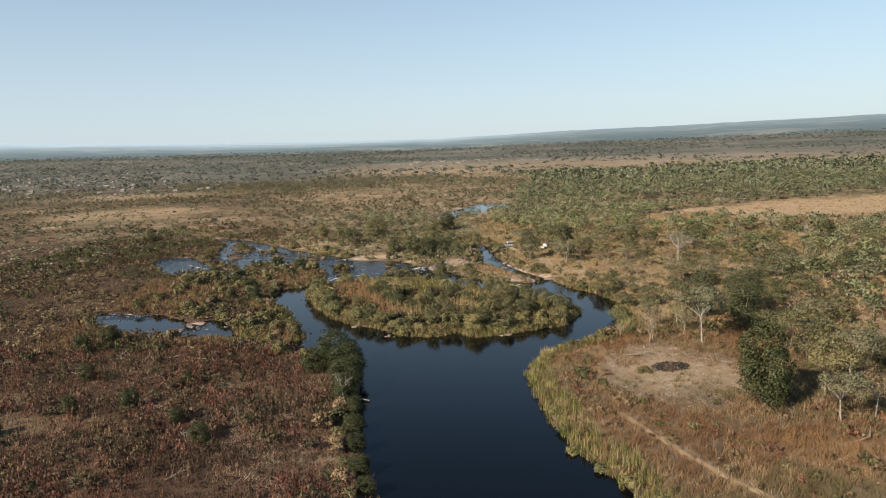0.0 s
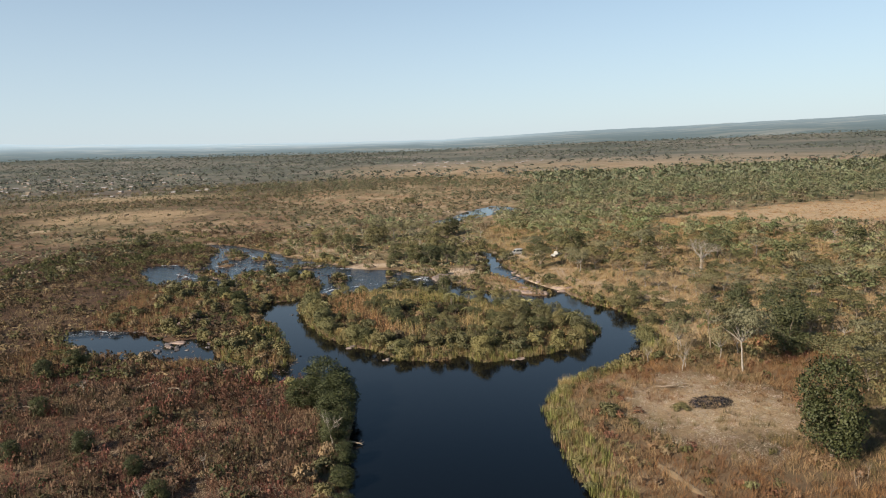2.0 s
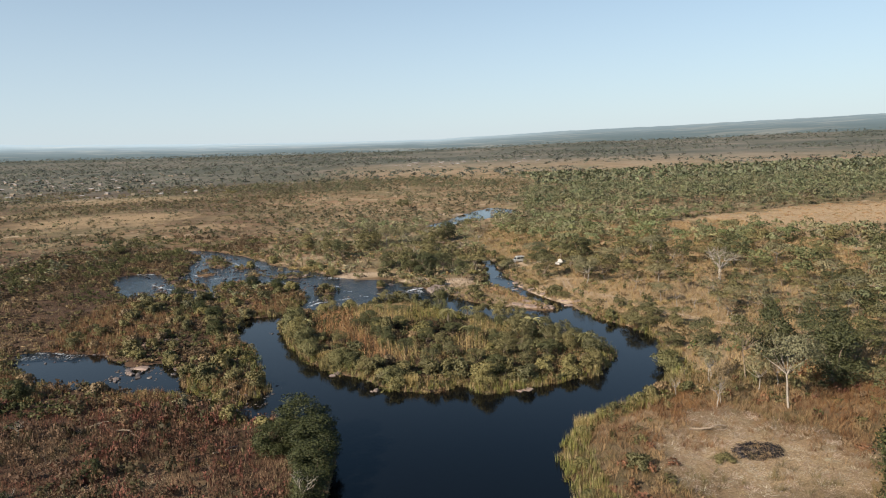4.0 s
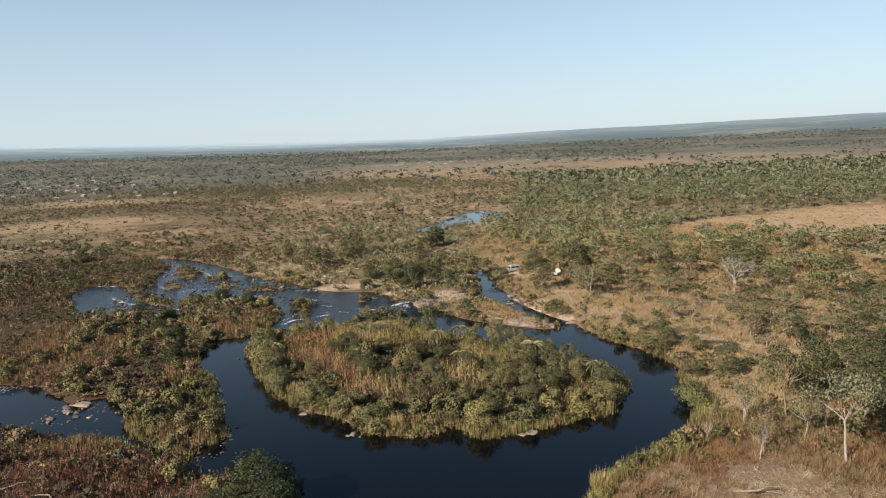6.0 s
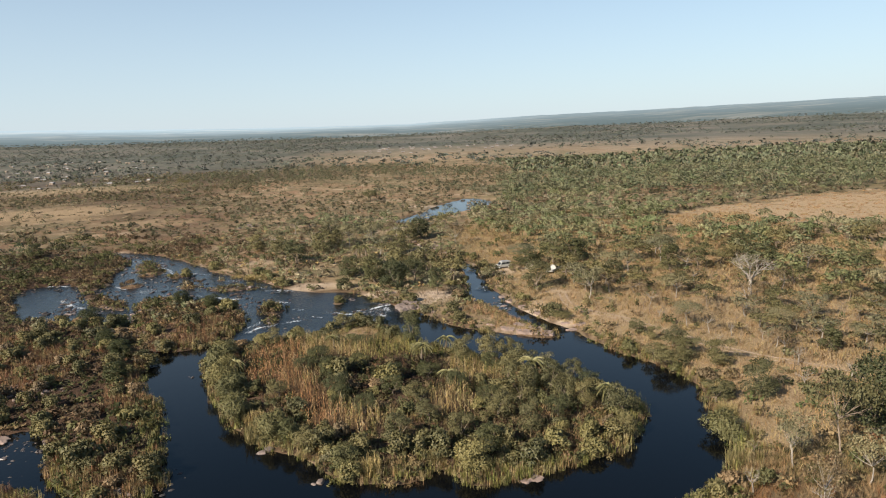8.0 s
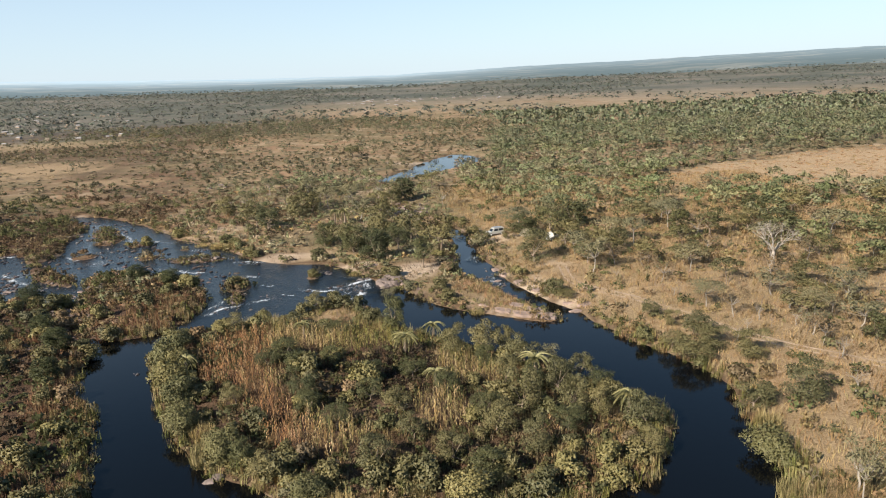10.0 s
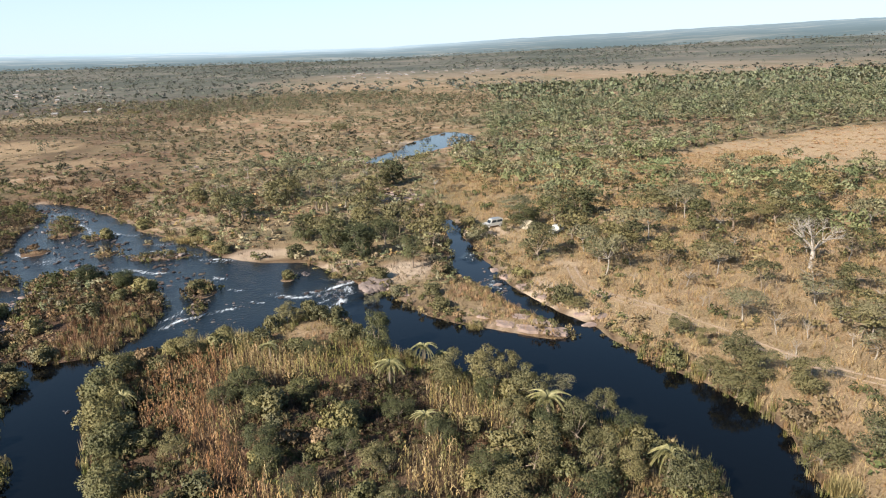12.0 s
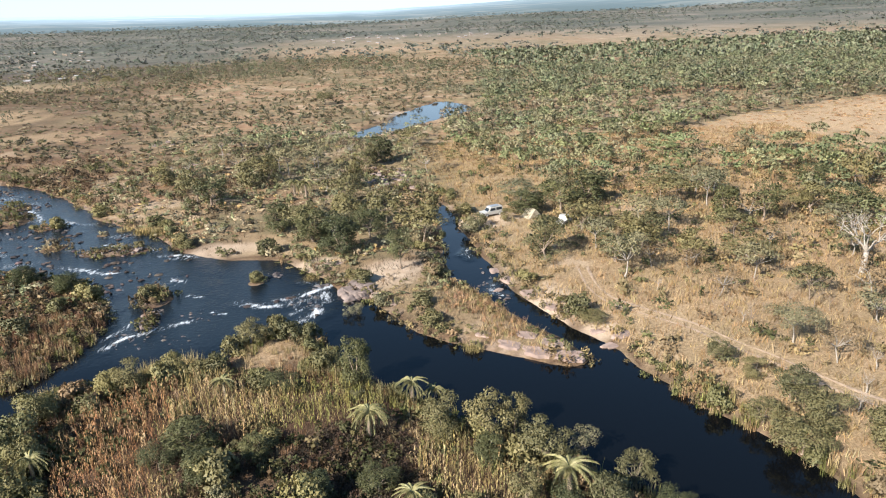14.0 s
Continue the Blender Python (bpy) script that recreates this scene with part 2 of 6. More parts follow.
# crests and tails of white water: lines with their half widths
CRESTS = [([(-91, 167), (-85, 165.5), (-80, 163.5)], 0.6), ([(-78, 164), (-75, 162), (-72, 161.6)], 0.5), ([(-109, 251), (-101, 252), (-94, 250.5)], 0.7), ([(-87, 233), (-83, 228), (-78, 224)], 0.8), ([(-80, 247), (-76, 243)], 0.5), ([(-77, 272), (-73, 267), (-70, 262)], 0.9), ([(-66, 262), (-61, 258), (-57, 257)], 0.6),
          ([(-5.4, 214.8), (-6.6, 212.2), (-8.6, 210.8), (-11, 209.0), (-13.5, 208.6)], 0.75), ([(-6.6, 210.0), (-6.0, 207.4), (-7.6, 205.4), (-6.9, 203.4), (-8.6, 201.6), (-9.6, 200.2)], 0.8), ([(-19, 208.9), (-16.5, 207.2), (-14, 206.6), (-11, 207.2), (-8, 208.6)], 0.7),
          ([(-11, 215.6), (-8.8, 214.8), (-7.4, 212.6)], 0.45), ([(-10.5, 206.0), (-9.4, 204.4), (-10.8, 203.0)], 0.4), ([(-33.4, 196.6), (-32, 199.2), (-29.6, 200.8), (-27, 202.6), (-24.5, 203.2)], 0.65), ([(-35, 199), (-33.2, 201.6), (-32.6, 204)], 0.4), ([(-31.4, 220.6), (-29.6, 219.2)], 0.6), ([(-54, 230.6), (-49, 228.6), (-45, 226), (-42, 225.6)], 0.6),
          ([(-37, 233), (-33.5, 232.6), (-30.5, 231.4)], 0.7), ([(-43, 238.6), (-40.5, 238), (-38, 236)], 0.6), ([(-50, 242), (-46, 240.4), (-42, 240.2)], 0.5), ([(-27, 213), (-24.6, 212)], 0.35), ([(-22, 206), (-20, 205.2)], 0.3), ([(18.6, 209), (17.6, 206.4), (19.2, 204.4)], 0.35), ([(17, 226), (15.6, 223)], 0.35)]


def rounded(points, steps=5):
    """A closed outline through the points, as a smooth loop."""
    p = np.array(points, float)
    a, b, c, d = np.roll(p, 1, 0), p, np.roll(p, -1, 0), np.roll(p, -2, 0)
    out = []
    for i in range(steps):
        t = i / steps
        out.append(0.5 * (2 * b + (c - a) * t + (2 * a - 5 * b + 4 * c - d) * t * t + (3 * b - a - 3 * c + d) * t ** 3))
    return np.stack(out, 1).reshape(-1, 2)


def inside_by(x, y, loop):
    """Metres inside a closed outline (negative outside)."""
    best = np.full(x.shape, 1e9)
    odd = np.zeros(x.shape, bool)
    for (ax, ay), (bx, by) in zip(loop, np.roll(loop, -1, 0)):
        dx, dy = bx - ax, by - ay
        k = np.clip(((x - ax) * dx + (y - ay) * dy) / (dx * dx + dy * dy + 1e-9), 0, 1)
        best = np.minimum(best, (x - ax - k * dx) ** 2 + (y - ay - k * dy) ** 2)
        if ay != by:
            odd ^= ((ay > y) != (by > y)) & (x < (bx - ax) * (y - ay) / (by - ay) + ax)
    return np.where(odd, 1, -1) * np.sqrt(best)


LATTICE = np.random.RandomState(5).rand(256, 256)


def lumps(x, y, size, octaves=3, seed=0):
    """Smooth random lumps between about -1 and 1; size: metres from lump to lump."""
    total, amp, norm = 0.0, 1.0, 0.0
    for o in range(octaves):
        u, v = x / size + 17.3 * (o + seed), y / size + 9.1 * (o + 2 * seed)
        i, j = np.floor(u).astype(int), np.floor(v).astype(int)
        f, g = u - i, v - j
        f, g = f * f * (3 - 2 * f), g * g * (3 - 2 * g)
        h = lambda a, b: LATTICE[a % 256, b % 256]
        total = total + amp * ((h(i, j) * (1 - f) + h(i + 1, j) * f) * (1 - g) + (h(i, j + 1) * (1 - f) + h(i + 1, j + 1) * f) * g)
        norm, amp, size = norm + amp, amp * 0.5, size * 0.5
    return (total / norm - 0.5) * 2


def smooth(v, lo, hi):
    k = np.clip((v - lo) / (hi - lo), 0, 1)
    return k * k * (3 - 2 * k)


LOOPS = [rounded(POOL_EAST + POOL_NORTH + POOL_WEST, 3), rounded(FAR_REACH, 3), rounded(ROCK_POOL, 3), rounded(WEST_POOL, 3), rounded(SIDE_POND, 3)]
LANDS = [rounded(ISLAND, 4), rounded(WEST_ISLET, 4)]


def shore(x, y):
    """Metres of water to the nearest bank: positive in the water, negative on land."""
    x, y = np.asarray(x, float), np.asarray(y, float)
    d = np.full(x.shape, -60.0)
    near = (x > -170) & (x < 150) & (y > -200) & (y < 480)
    px, py = x[near], y[near]
    w = np.full(px.shape, -60.0)
    for loop in LOOPS:
        w = np.maximum(w, inside_by(px, py, loop))
    for loop in LANDS:
        w = np.minimum(w, -inside_by(px, py, loop))
    for cx, cy, rx, ry in ROUND_ISLETS:
        k = np.hypot((px - cx) / rx, (py - cy) / ry)
        w = np.minimum(w, (k - 1) * min(rx, ry))
    d[near] = w + (0.55 + 0.8 * smooth(px, -34, -48)) * lumps(px, py, 5.0, 3, 3)
    return d


def height(x, y, d=None):
    """The ground's height."""
    x, y = np.asarray(x, float), np.asarray(y, float)
    d = shore(x, y) if d is None else d
    r, az = np.hypot(x, y), np.degrees(np.arctan2(x, np.maximum(y, 1e-3)))
    land = np.maximum(-d, 0)
    h = np.where(d > 0, -np.minimum(d * 0.45, 2.2), 0.40 * (1 - np.exp(-land / 1.0)) + 1.2 * (1 - np.exp(-land / 14)))
    h = h + np.where(d < 0, 1, 0) * (1 - np.exp(-land / 4)) * (0.35 * lumps(x, y, 14, 3, 1) + 1.2 * lumps(x, y, 90, 2, 2) * smooth(r, 200, 500))
    # the valley's sides and the far ridges
    crest = np.interp(az, [-180, -90, -60, -32, -21, -8, 0, 10, 23, 33, 60, 90, 180], [0.9, 0.9, 1.0, 0.95, 0.60, 0.30, 0.24, 0.46, 0.60, 0.74, 0.8, 0.8, 0.8])
    rise = smooth(r, 1100, 4700) ** 1.25 * (38.4 + 4700 * np.tan(np.radians(crest)))
    return h + rise * (1 + 0.03 * lumps(x, y, 900, 2, 4)) + 4 * lumps(x, y, 420, 3, 6) * smooth(r, 900, 2200)


def grid_lines(lo, hi, step, far_lo, far_hi, grow=1.07):
    """Even steps from lo to hi, then ever longer ones outwards."""
    mid = list(np.arange(lo, hi, step))
    up, s = [hi], step
    while up[-1] < far_hi:
        s *= grow
        up.append(up[-1] + s)
    down, s = [lo], step
    while down[-1] > far_lo:
        s *= grow
        down.append(down[-1] - s)
    return np.array(sorted(set(down[1:])) + mid + up)


def sheet(name, xs, ys, zf, mat, colours=None, keep=None):
    """A grid mesh over xs, ys at the heights zf(x, y), with a colour attribute if given."""
    gx, gy = np.meshgrid(xs, ys)
    x, y = gx.ravel(), gy.ravel()
    z = zf(x, y)
    i = np.arange(len(x)).reshape(gx.shape)
    f = np.stack([i[:-1, :-1], i[:-1, 1:], i[1:, 1:], i[1:, :-1]], -1).reshape(-1, 4)
    if keep is not None:
        f = f[keep(x, y)[f].any(1)]
        used, inv = np.unique(f, return_inverse=True)
        x, y, z, f = x[used], y[used], z[used], inv.reshape(-1, 4)
    me = quick_mesh(name, np.stack([x, y, z], 1), f, mat)
    me.polygons.foreach_set("use_smooth", np.ones(len(f), bool))
    if colours:
        key, fn = colours
        at = me.color_attributes.new(key, "FLOAT_COLOR", "POINT")
        at.data.foreach_set("color", fn(x, y).astype(np.float32).ravel())
    return new(name, me)


def quick_mesh(name, verts, faces, mat, hue=None, normals=None):
    """A mesh from arrays of places and of faces with 3 or 4 corners each; hue: a colour for each place."""
    me = bpy.data.meshes.new(name)
    verts, faces = np.asarray(verts, np.float32), np.asarray(faces, np.int32)
    k = faces.shape[1]
    me.vertices.add(len(verts)), me.loops.add(faces.size), me.polygons.add(len(faces))
    me.vertices.foreach_set("co", verts.ravel())
    me.loops.foreach_set("vertex_index", faces.ravel())
    me.polygons.foreach_set("loop_start", np.arange(0, faces.size, k, dtype=np.int32))
    me.polygons.foreach_set("loop_total", np.full(len(faces), k, np.int32))
    me.update(calc_edges=True)
    me.materials.append(mat)
    if normals is not None:
        me.attributes.new("custom_normal", "FLOAT_VECTOR", "POINT").data.foreach_set("vector", np.asarray(normals, np.float32).ravel())
    if hue is not None:
        at = me.color_attributes.new("hue", "FLOAT_COLOR", "POINT")
        at.data.foreach_set("color", np.concatenate([hue, np.ones((len(hue), 1))], 1).astype(np.float32).ravel())
    return me


def cover(x, y):
    """What covers the soil: sand, reddish weeds, pale straw."""
    d = shore(x, y)
    n = lumps(x, y, 9, 3, 7)
    spot = lambda cx, cy, rx, ry, w=0.35: smooth(1 - np.hypot((x - cx) / rx, (y - cy) / ry) + 0.35 * n, 0, w)
    sand = np.maximum.reduce([spot(-25, 232.5, 10, 4.5, 0.6) * 0.7, spot(-8, 222, 5, 3, 0.6), spot(4, 214.5, 9, 7, 0.7), spot(25, 199, 4, 8), spot(22, 240, 7, 6), spot(31, 213, 3.5, 3) * 0.5, spot(-2, 352, 14, 9), spot(10, 400, 16, 8), spot(29, 191, 2.5, 3.5)]) * 0.85
    sand = np.maximum(sand, smooth(-d, 0.1, 0.6) * smooth(-d, 2.0, 0.8) * 0.5 * smooth(n, 0.1, 0.5) * (y > 186))
    for path, wide in TRACKS:
        for (ax, ay), (bx, by) in zip(path, path[1:]):
            k = np.clip(((x - ax) * (bx - ax) + (y - ay) * (by - ay)) / ((bx - ax) ** 2 + (by - ay) ** 2), 0, 1)
            e = np.hypot(x - ax - k * (bx - ax), y - ay - k * (by - ay))
            sand = np.maximum(sand, (0.05 if wide in (1.5, 1.6) else 0.4) * smooth(e, wide, wide * 0.4))
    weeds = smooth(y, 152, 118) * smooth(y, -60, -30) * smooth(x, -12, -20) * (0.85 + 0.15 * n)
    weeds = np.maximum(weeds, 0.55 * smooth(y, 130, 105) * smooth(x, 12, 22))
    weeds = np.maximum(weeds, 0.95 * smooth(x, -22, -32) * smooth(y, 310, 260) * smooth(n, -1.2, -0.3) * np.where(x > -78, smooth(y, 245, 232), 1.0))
    # the same dark reddish cover along the shores and over the island
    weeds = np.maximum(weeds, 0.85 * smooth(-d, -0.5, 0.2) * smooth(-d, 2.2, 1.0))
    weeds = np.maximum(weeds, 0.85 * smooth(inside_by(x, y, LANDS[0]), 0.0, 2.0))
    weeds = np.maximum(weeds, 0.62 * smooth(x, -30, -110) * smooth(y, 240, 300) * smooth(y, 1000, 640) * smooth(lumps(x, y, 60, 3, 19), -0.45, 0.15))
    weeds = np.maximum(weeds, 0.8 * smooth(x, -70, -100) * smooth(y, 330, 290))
    weeds = np.where((x < -12) & (y < 132), weeds * (1 - 0.55 * smooth(lumps(x, y, 11, 2, 94), 0.15, 0.4)), weeds)
    straw = np.maximum(0.95 * spot(36, 106, 13, 18, 0.7), spot(46, 74, 7, 5) * 0.6)
    straw = np.maximum(straw, 0.75 * smooth(x, 16, 26) * smooth(y, 126, 140) * smooth(y, 345, 320) * smooth(x, 190, 140) * smooth(-d, 0.5, 2.0) * (0.75 + 0.25 * n))
    straw = np.maximum(straw, 0.8 * spot(-11, 190.5, 6, 5, 0.6))
    field = smooth(1 - np.hypot((x - 215) / 125, (y - 332 - 0.22 * (x - 215)) / 39) + 0.30 * n, 0, 0.3)
    straw = np.maximum(straw, 0.9 * field)
    tilled = np.maximum.reduce([spot(-190, 425, 62, 46, 0.5), spot(-262, 600, 120, 46, 0.6) * 0.8, spot(-120, 372, 30, 22, 0.5) * 0.7])
    straw = np.maximum(straw, 0.7 * tilled)
    bare = np.maximum(field * 0.15, 0.70 * smooth(np.hypot(x, y), 820, 950) * smooth(np.hypot(x, y), 1500, 1280) * smooth(x, -250, 0) * smooth(n, -0.6, 0.3))
    return np.stack([np.maximum(sand, bare * 0.3), weeds, straw, np.maximum(0.9 * smooth(np.hypot(x, y) + 120 * n, 800, 1500), 0.85 * smooth(x, -40, -220) * smooth(np.hypot(x, y) + 60 * n, 600, 760))], 1)


TRACKS = [([(32.6, 211), (31.9, 203), (32.8, 198.4), (35.3, 194.5), (37.8, 191.3), (40.2, 188), (42.2, 183.4), (44.8, 178.8), (47.2, 174.1), (50.5, 168.8), (56, 162), (66, 153)], 1.5), ([(32.6, 211), (30, 222), (26, 236), (22, 246)], 1.6),
          ([(60, 420), (90, 400), (120, 392)], 3.0), ([(24, 88), (27, 80), (30, 71), (36, 62)], 0.9)]

def off_track(x, y, room=1.3):
    """True where no track runs within so many metres."""
    ok = np.ones(np.shape(x), bool)
    for path, _ in TRACKS[:2]:
        for (ax, ay), (bx, by) in zip(path, path[1:]):
            k = np.clip(((x - ax) * (bx - ax) + (y - ay) * (by - ay)) / ((bx - ax) ** 2 + (by - ay) ** 2), 0, 1)
            ok &= np.hypot(x - ax - k * (bx - ax), y - ay - k * (by - ay)) > room
    return ok


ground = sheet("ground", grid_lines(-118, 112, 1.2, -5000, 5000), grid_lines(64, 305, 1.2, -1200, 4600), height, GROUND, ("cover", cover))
tagged(ground, "dry savanna ground with ochre grass and bare soil", "ground", kind="structure")


def foam(x, y):
    v = np.zeros_like(x)
    for cx, cy, rx, ry in RAPIDS:
        v = np.maximum(v, 0.86 * smooth(1.25 - np.hypot((x - cx) / rx, (y - cy) / ry), 0, 0.9))
    for line, wide in CRESTS:
        e = np.full(x.shape, 99.0)
        for (ax, ay), (bx, by) in zip(line, line[1:]):
            k = np.clip(((x - ax) * (bx - ax) + (y - ay) * (by - ay)) / ((bx - ax) ** 2 + (by - ay) ** 2), 0, 1)
            e = np.minimum(e, np.hypot(x - ax - k * (bx - ax), y - ay - k * (by - ay)))
        v = np.maximum(v, np.maximum((1.02 + 0.35 * lumps(x, y, 2.2, 2, 92)) * smooth(e, wide * 1.7, wide * 0.2), 0.82 * smooth(e, wide * 4.5, wide)))
    stir = np.maximum(v, 0.8 * smooth(x, 0, -25) * smooth(y, 188, 200))
    fleck = 0.37 * smooth(x, -14, -30) * smooth(y, 194, 204)
    return np.stack([np.maximum(v * 0.54, fleck), stir, v * 0, v * 0 + 1], 1)


river = sheet("river", grid_lines(-118, 45, 0.7, -130, 100, 1.05), grid_lines(66, 305, 0.7, -150, 440, 1.05), lambda x, y: 0.10 * foam(x, y)[:, 0] * (1 + 2 * lumps(x, y, 1.6, 2, 9)) + 0 * x,
              WATER, ("foam", foam), keep=lambda x, y: shore(x, y) > -1.6)
tagged(river, "dark calm river with white rapids upstream", "river", kind="structure")


# the two worn ruts of the track along the slope
def ruts(path):
    fine = rounded([(2 * path[0][0] - path[1][0], 2 * path[0][1] - path[1][1])] + path, 8)[8:-9]
    way = np.gradient(fine, axis=0)
    side = np.stack([-way[:, 1], way[:, 0]], 1) / np.linalg.norm(way, axis=1)[:, None]
    vs, fs, n = [], [], len(fine)
    for k, centre in enumerate((-0.72, 0.72)):
        for j, off in enumerate((-0.18, -0.07, 0.07, 0.18)):
            p = fine + side * (centre + off * (1 + 0.95 * lumps(fine[:, 0] + 5 * k, fine[:, 1], 2.0, 2, 81))[:, None])
            vs.append(np.concatenate([p, (height(p[:, 0], p[:, 1]) + (0.02 if j in (0, 3) else 0.05))[:, None]], 1))
            if j:
                a = np.arange(n - 1) + (4 * k + j - 1) * n
                fs.append(np.stack([a, a + 1, a + 1 + n, a + n], 1))
    return quick_mesh("track", np.concatenate(vs), np.concatenate(fs), plain("pale_track_dust", (0.29, 0.215, 0.15), 0.95, 0, 1.2, 0.35, 0.03))


tagged(new("track", ruts(TRACKS[0][0])), "pale two-rut dirt track through dry grass", "track", kind="structure")

# ---- plants: building blocks ----
def soup(c, size, rs, lean=0.0):
    """Leaves as small triangles at the places c, turned at random; lean: how far they lie flat."""
    n = len(c)
    a = rs.normal(size=(n, 3))
    a[:, 2] *= 1 - lean
    a /= np.linalg.norm(a, axis=1)[:, None] + 1e-9
    b = np.cross(a, rs.normal(size=(n, 3)))
    b /= np.linalg.norm(b, axis=1)[:, None] + 1e-9
    s = (size * rs.uniform(0.6, 1.3, n))[:, None]
    return np.stack([c + a * s * 0.62, c - a * s * 0.38 + b * s * 0.5, c - a * s * 0.38 - b * s * 0.5], 1)


def with_normals(t, normals):
    """Triangles and, behind each corner's place, the way it is shaded: 6 numbers a corner."""
    normals = normals / (np.linalg.norm(normals, axis=-1)[..., None] + 1e-9)
    if normals.ndim == 2:
        normals = np.repeat(normals[:, None], 3, 1)
    return np.concatenate([t, normals], -1)


def upward(t):
    """Blades and stems, shaded half by their own face and half as a lawn is."""
    face = np.cross(t[:, 1] - t[:, 0], t[:, 2] - t[:, 0])
    face /= np.linalg.norm(face, axis=1)[:, None] + 1e-12
    away = face[:, 2] < 0
    t = t.copy()
    t[away] = t[away][:, ::-1]
    face[away] *= -1
    return with_normals(t, face * 0.7 + [0, 0, 0.5])


def tube(path, radii, sides=6):
    """A tapered round stem along a path: quads as places and faces."""
    path = np.asarray(path, float)
    way = np.gradient(path, axis=0)
    way /= np.linalg.norm(way, axis=1)[:, None] + 1e-9
    ref = np.where(np.abs(way[:, 2:3]) > 0.9, [[1.0, 0, 0]], [[0, 0, 1.0]])
    u = np.cross(way, ref)
    u /= np.linalg.norm(u, axis=1)[:, None]
    v = np.cross(way, u)
    a = np.arange(sides) / sides * 2 * np.pi
    p = path[:, None] + np.asarray(radii)[:, None, None] * (u[:, None] * np.cos(a)[None, :, None] + v[:, None] * np.sin(a)[None, :, None])
    k = np.arange(len(path) - 1)[:, None] * sides
    i, j = np.arange(sides)[None], (np.arange(sides)[None] + 1) % sides
    f = np.stack([k + i, k + j, k + j + sides, k + i + sides], -1).reshape(-1, 4)
    return p.reshape(-1, 3), f


def joined(pieces):
    """One set of places and faces from several."""
    vs, fs, n = [], [], 0
    for v, f in pieces:
        vs.append(v), fs.append(np.asarray(f) + n)
        n += len(v)
    return np.concatenate(vs), np.concatenate(fs)


def bent(a, b, rs, sway, steps=5):
    t = np.linspace(0, 1, steps)[:, None]
    p = np.asarray(a) * (1 - t) + np.asarray(b) * t
    off = np.cumsum(rs.normal(size=(steps, 3)) * sway, 0)
    return p + (off - off[:1]) * np.sin(t * np.pi * 0.75)


def puffs(rs, style, n):
    """Centres and radii of leaf clumps in a crown one metre high and two wide, for its style."""
    out = []
    for i in range(n):
        a, u = rs.uniform(0, 2 * np.pi), rs.rand()
        if style == "umbrella":
            rad, z, s = np.sqrt(u) * 0.85, 0.72 + 0.20 * rs.rand() - 0.22 * u, (0.24, 0.24, 0.10)
        elif style == "open":
            rad, z, s = 0.25 + 0.55 * u, 0.48 + 0.46 * rs.rand() * (1 - 0.4 * u), (0.24, 0.24, 0.12)
        elif style == "dense":
            z = 0.10 + 0.82 * rs.rand()
            rad, s = (0.72 * np.sqrt(max(0.0, 1 - ((z - 0.45) / 0.52) ** 2))) * (0.55 + 0.45 * u), (0.27, 0.27, 0.13)
        elif style == "round":
            z = 0.36 + 0.56 * rs.rand()
            rad, s = (0.78 * np.sqrt(max(0.0, 1 - ((z - 0.58) / 0.42) ** 2))) * (0.5 + 0.5 * u), (0.26, 0.26, 0.12)
        else:
            z = 0.10 + 0.68 * rs.rand()
            rad, s = (0.74 * np.sqrt(max(0.0, 1 - (z / 0.95) ** 2))) * (0.4 + 0.6 * u), (0.34, 0.34, 0.20)
        k = rs.uniform(0.7, 1.25)
        out.append((rad * np.cos(a), rad * np.sin(a), z, s[0] * k, s[1] * k, s[2] * k))
    return np.array(out)


def crown_leaves(rs, pf, h, r, n, size, crisp=0.75):
    """Leaves on the shells of the clumps, more above than below."""
    w = pf[:, 3] ** 2
    i = rs.choice(len(pf), n, p=w / w.sum())
    v = rs.normal(size=(n, 3))
    v[:, 2] = np.where(rs.rand(n) < 0.68, np.abs(v[:, 2]), v[:, 2])
    v /= np.linalg.norm(v, axis=1)[:, None]
    v *= rs.uniform(0.55, 1.12, n)[:, None]
    c = (pf[i, :3] + v * pf[i, 3:]) * [r, r, h]
    out = v / (pf[i, 3:] * [r, r, h])
    out /= np.linalg.norm(out, axis=1)[:, None]
    mid = pf[:, :3].mean(0) * [r, r, h]
    whole = c - mid * [1, 1, 0.8]
    out = out * 0.7 + 0.3 * whole / (np.linalg.norm(whole, axis=1)[:, None] + 1e-9)
    t = soup(c, size, rs, 0.25)
    face = np.cross(t[:, 1] - t[:, 0], t[:, 2] - t[:, 0])
    face /= np.linalg.norm(face, axis=1)[:, None] + 1e-12
    away = (face * out).sum(1) < 0
    t[away] = t[away][:, ::-1]
    face[away] *= -1
    out = out * 0.8 + face * crisp
    return with_normals(t, out)


def part(name, me, parent, label=""):
    ob = new(name, me)
    ob.parent = parent
    if label:
        ob["label"] = label
    return ob


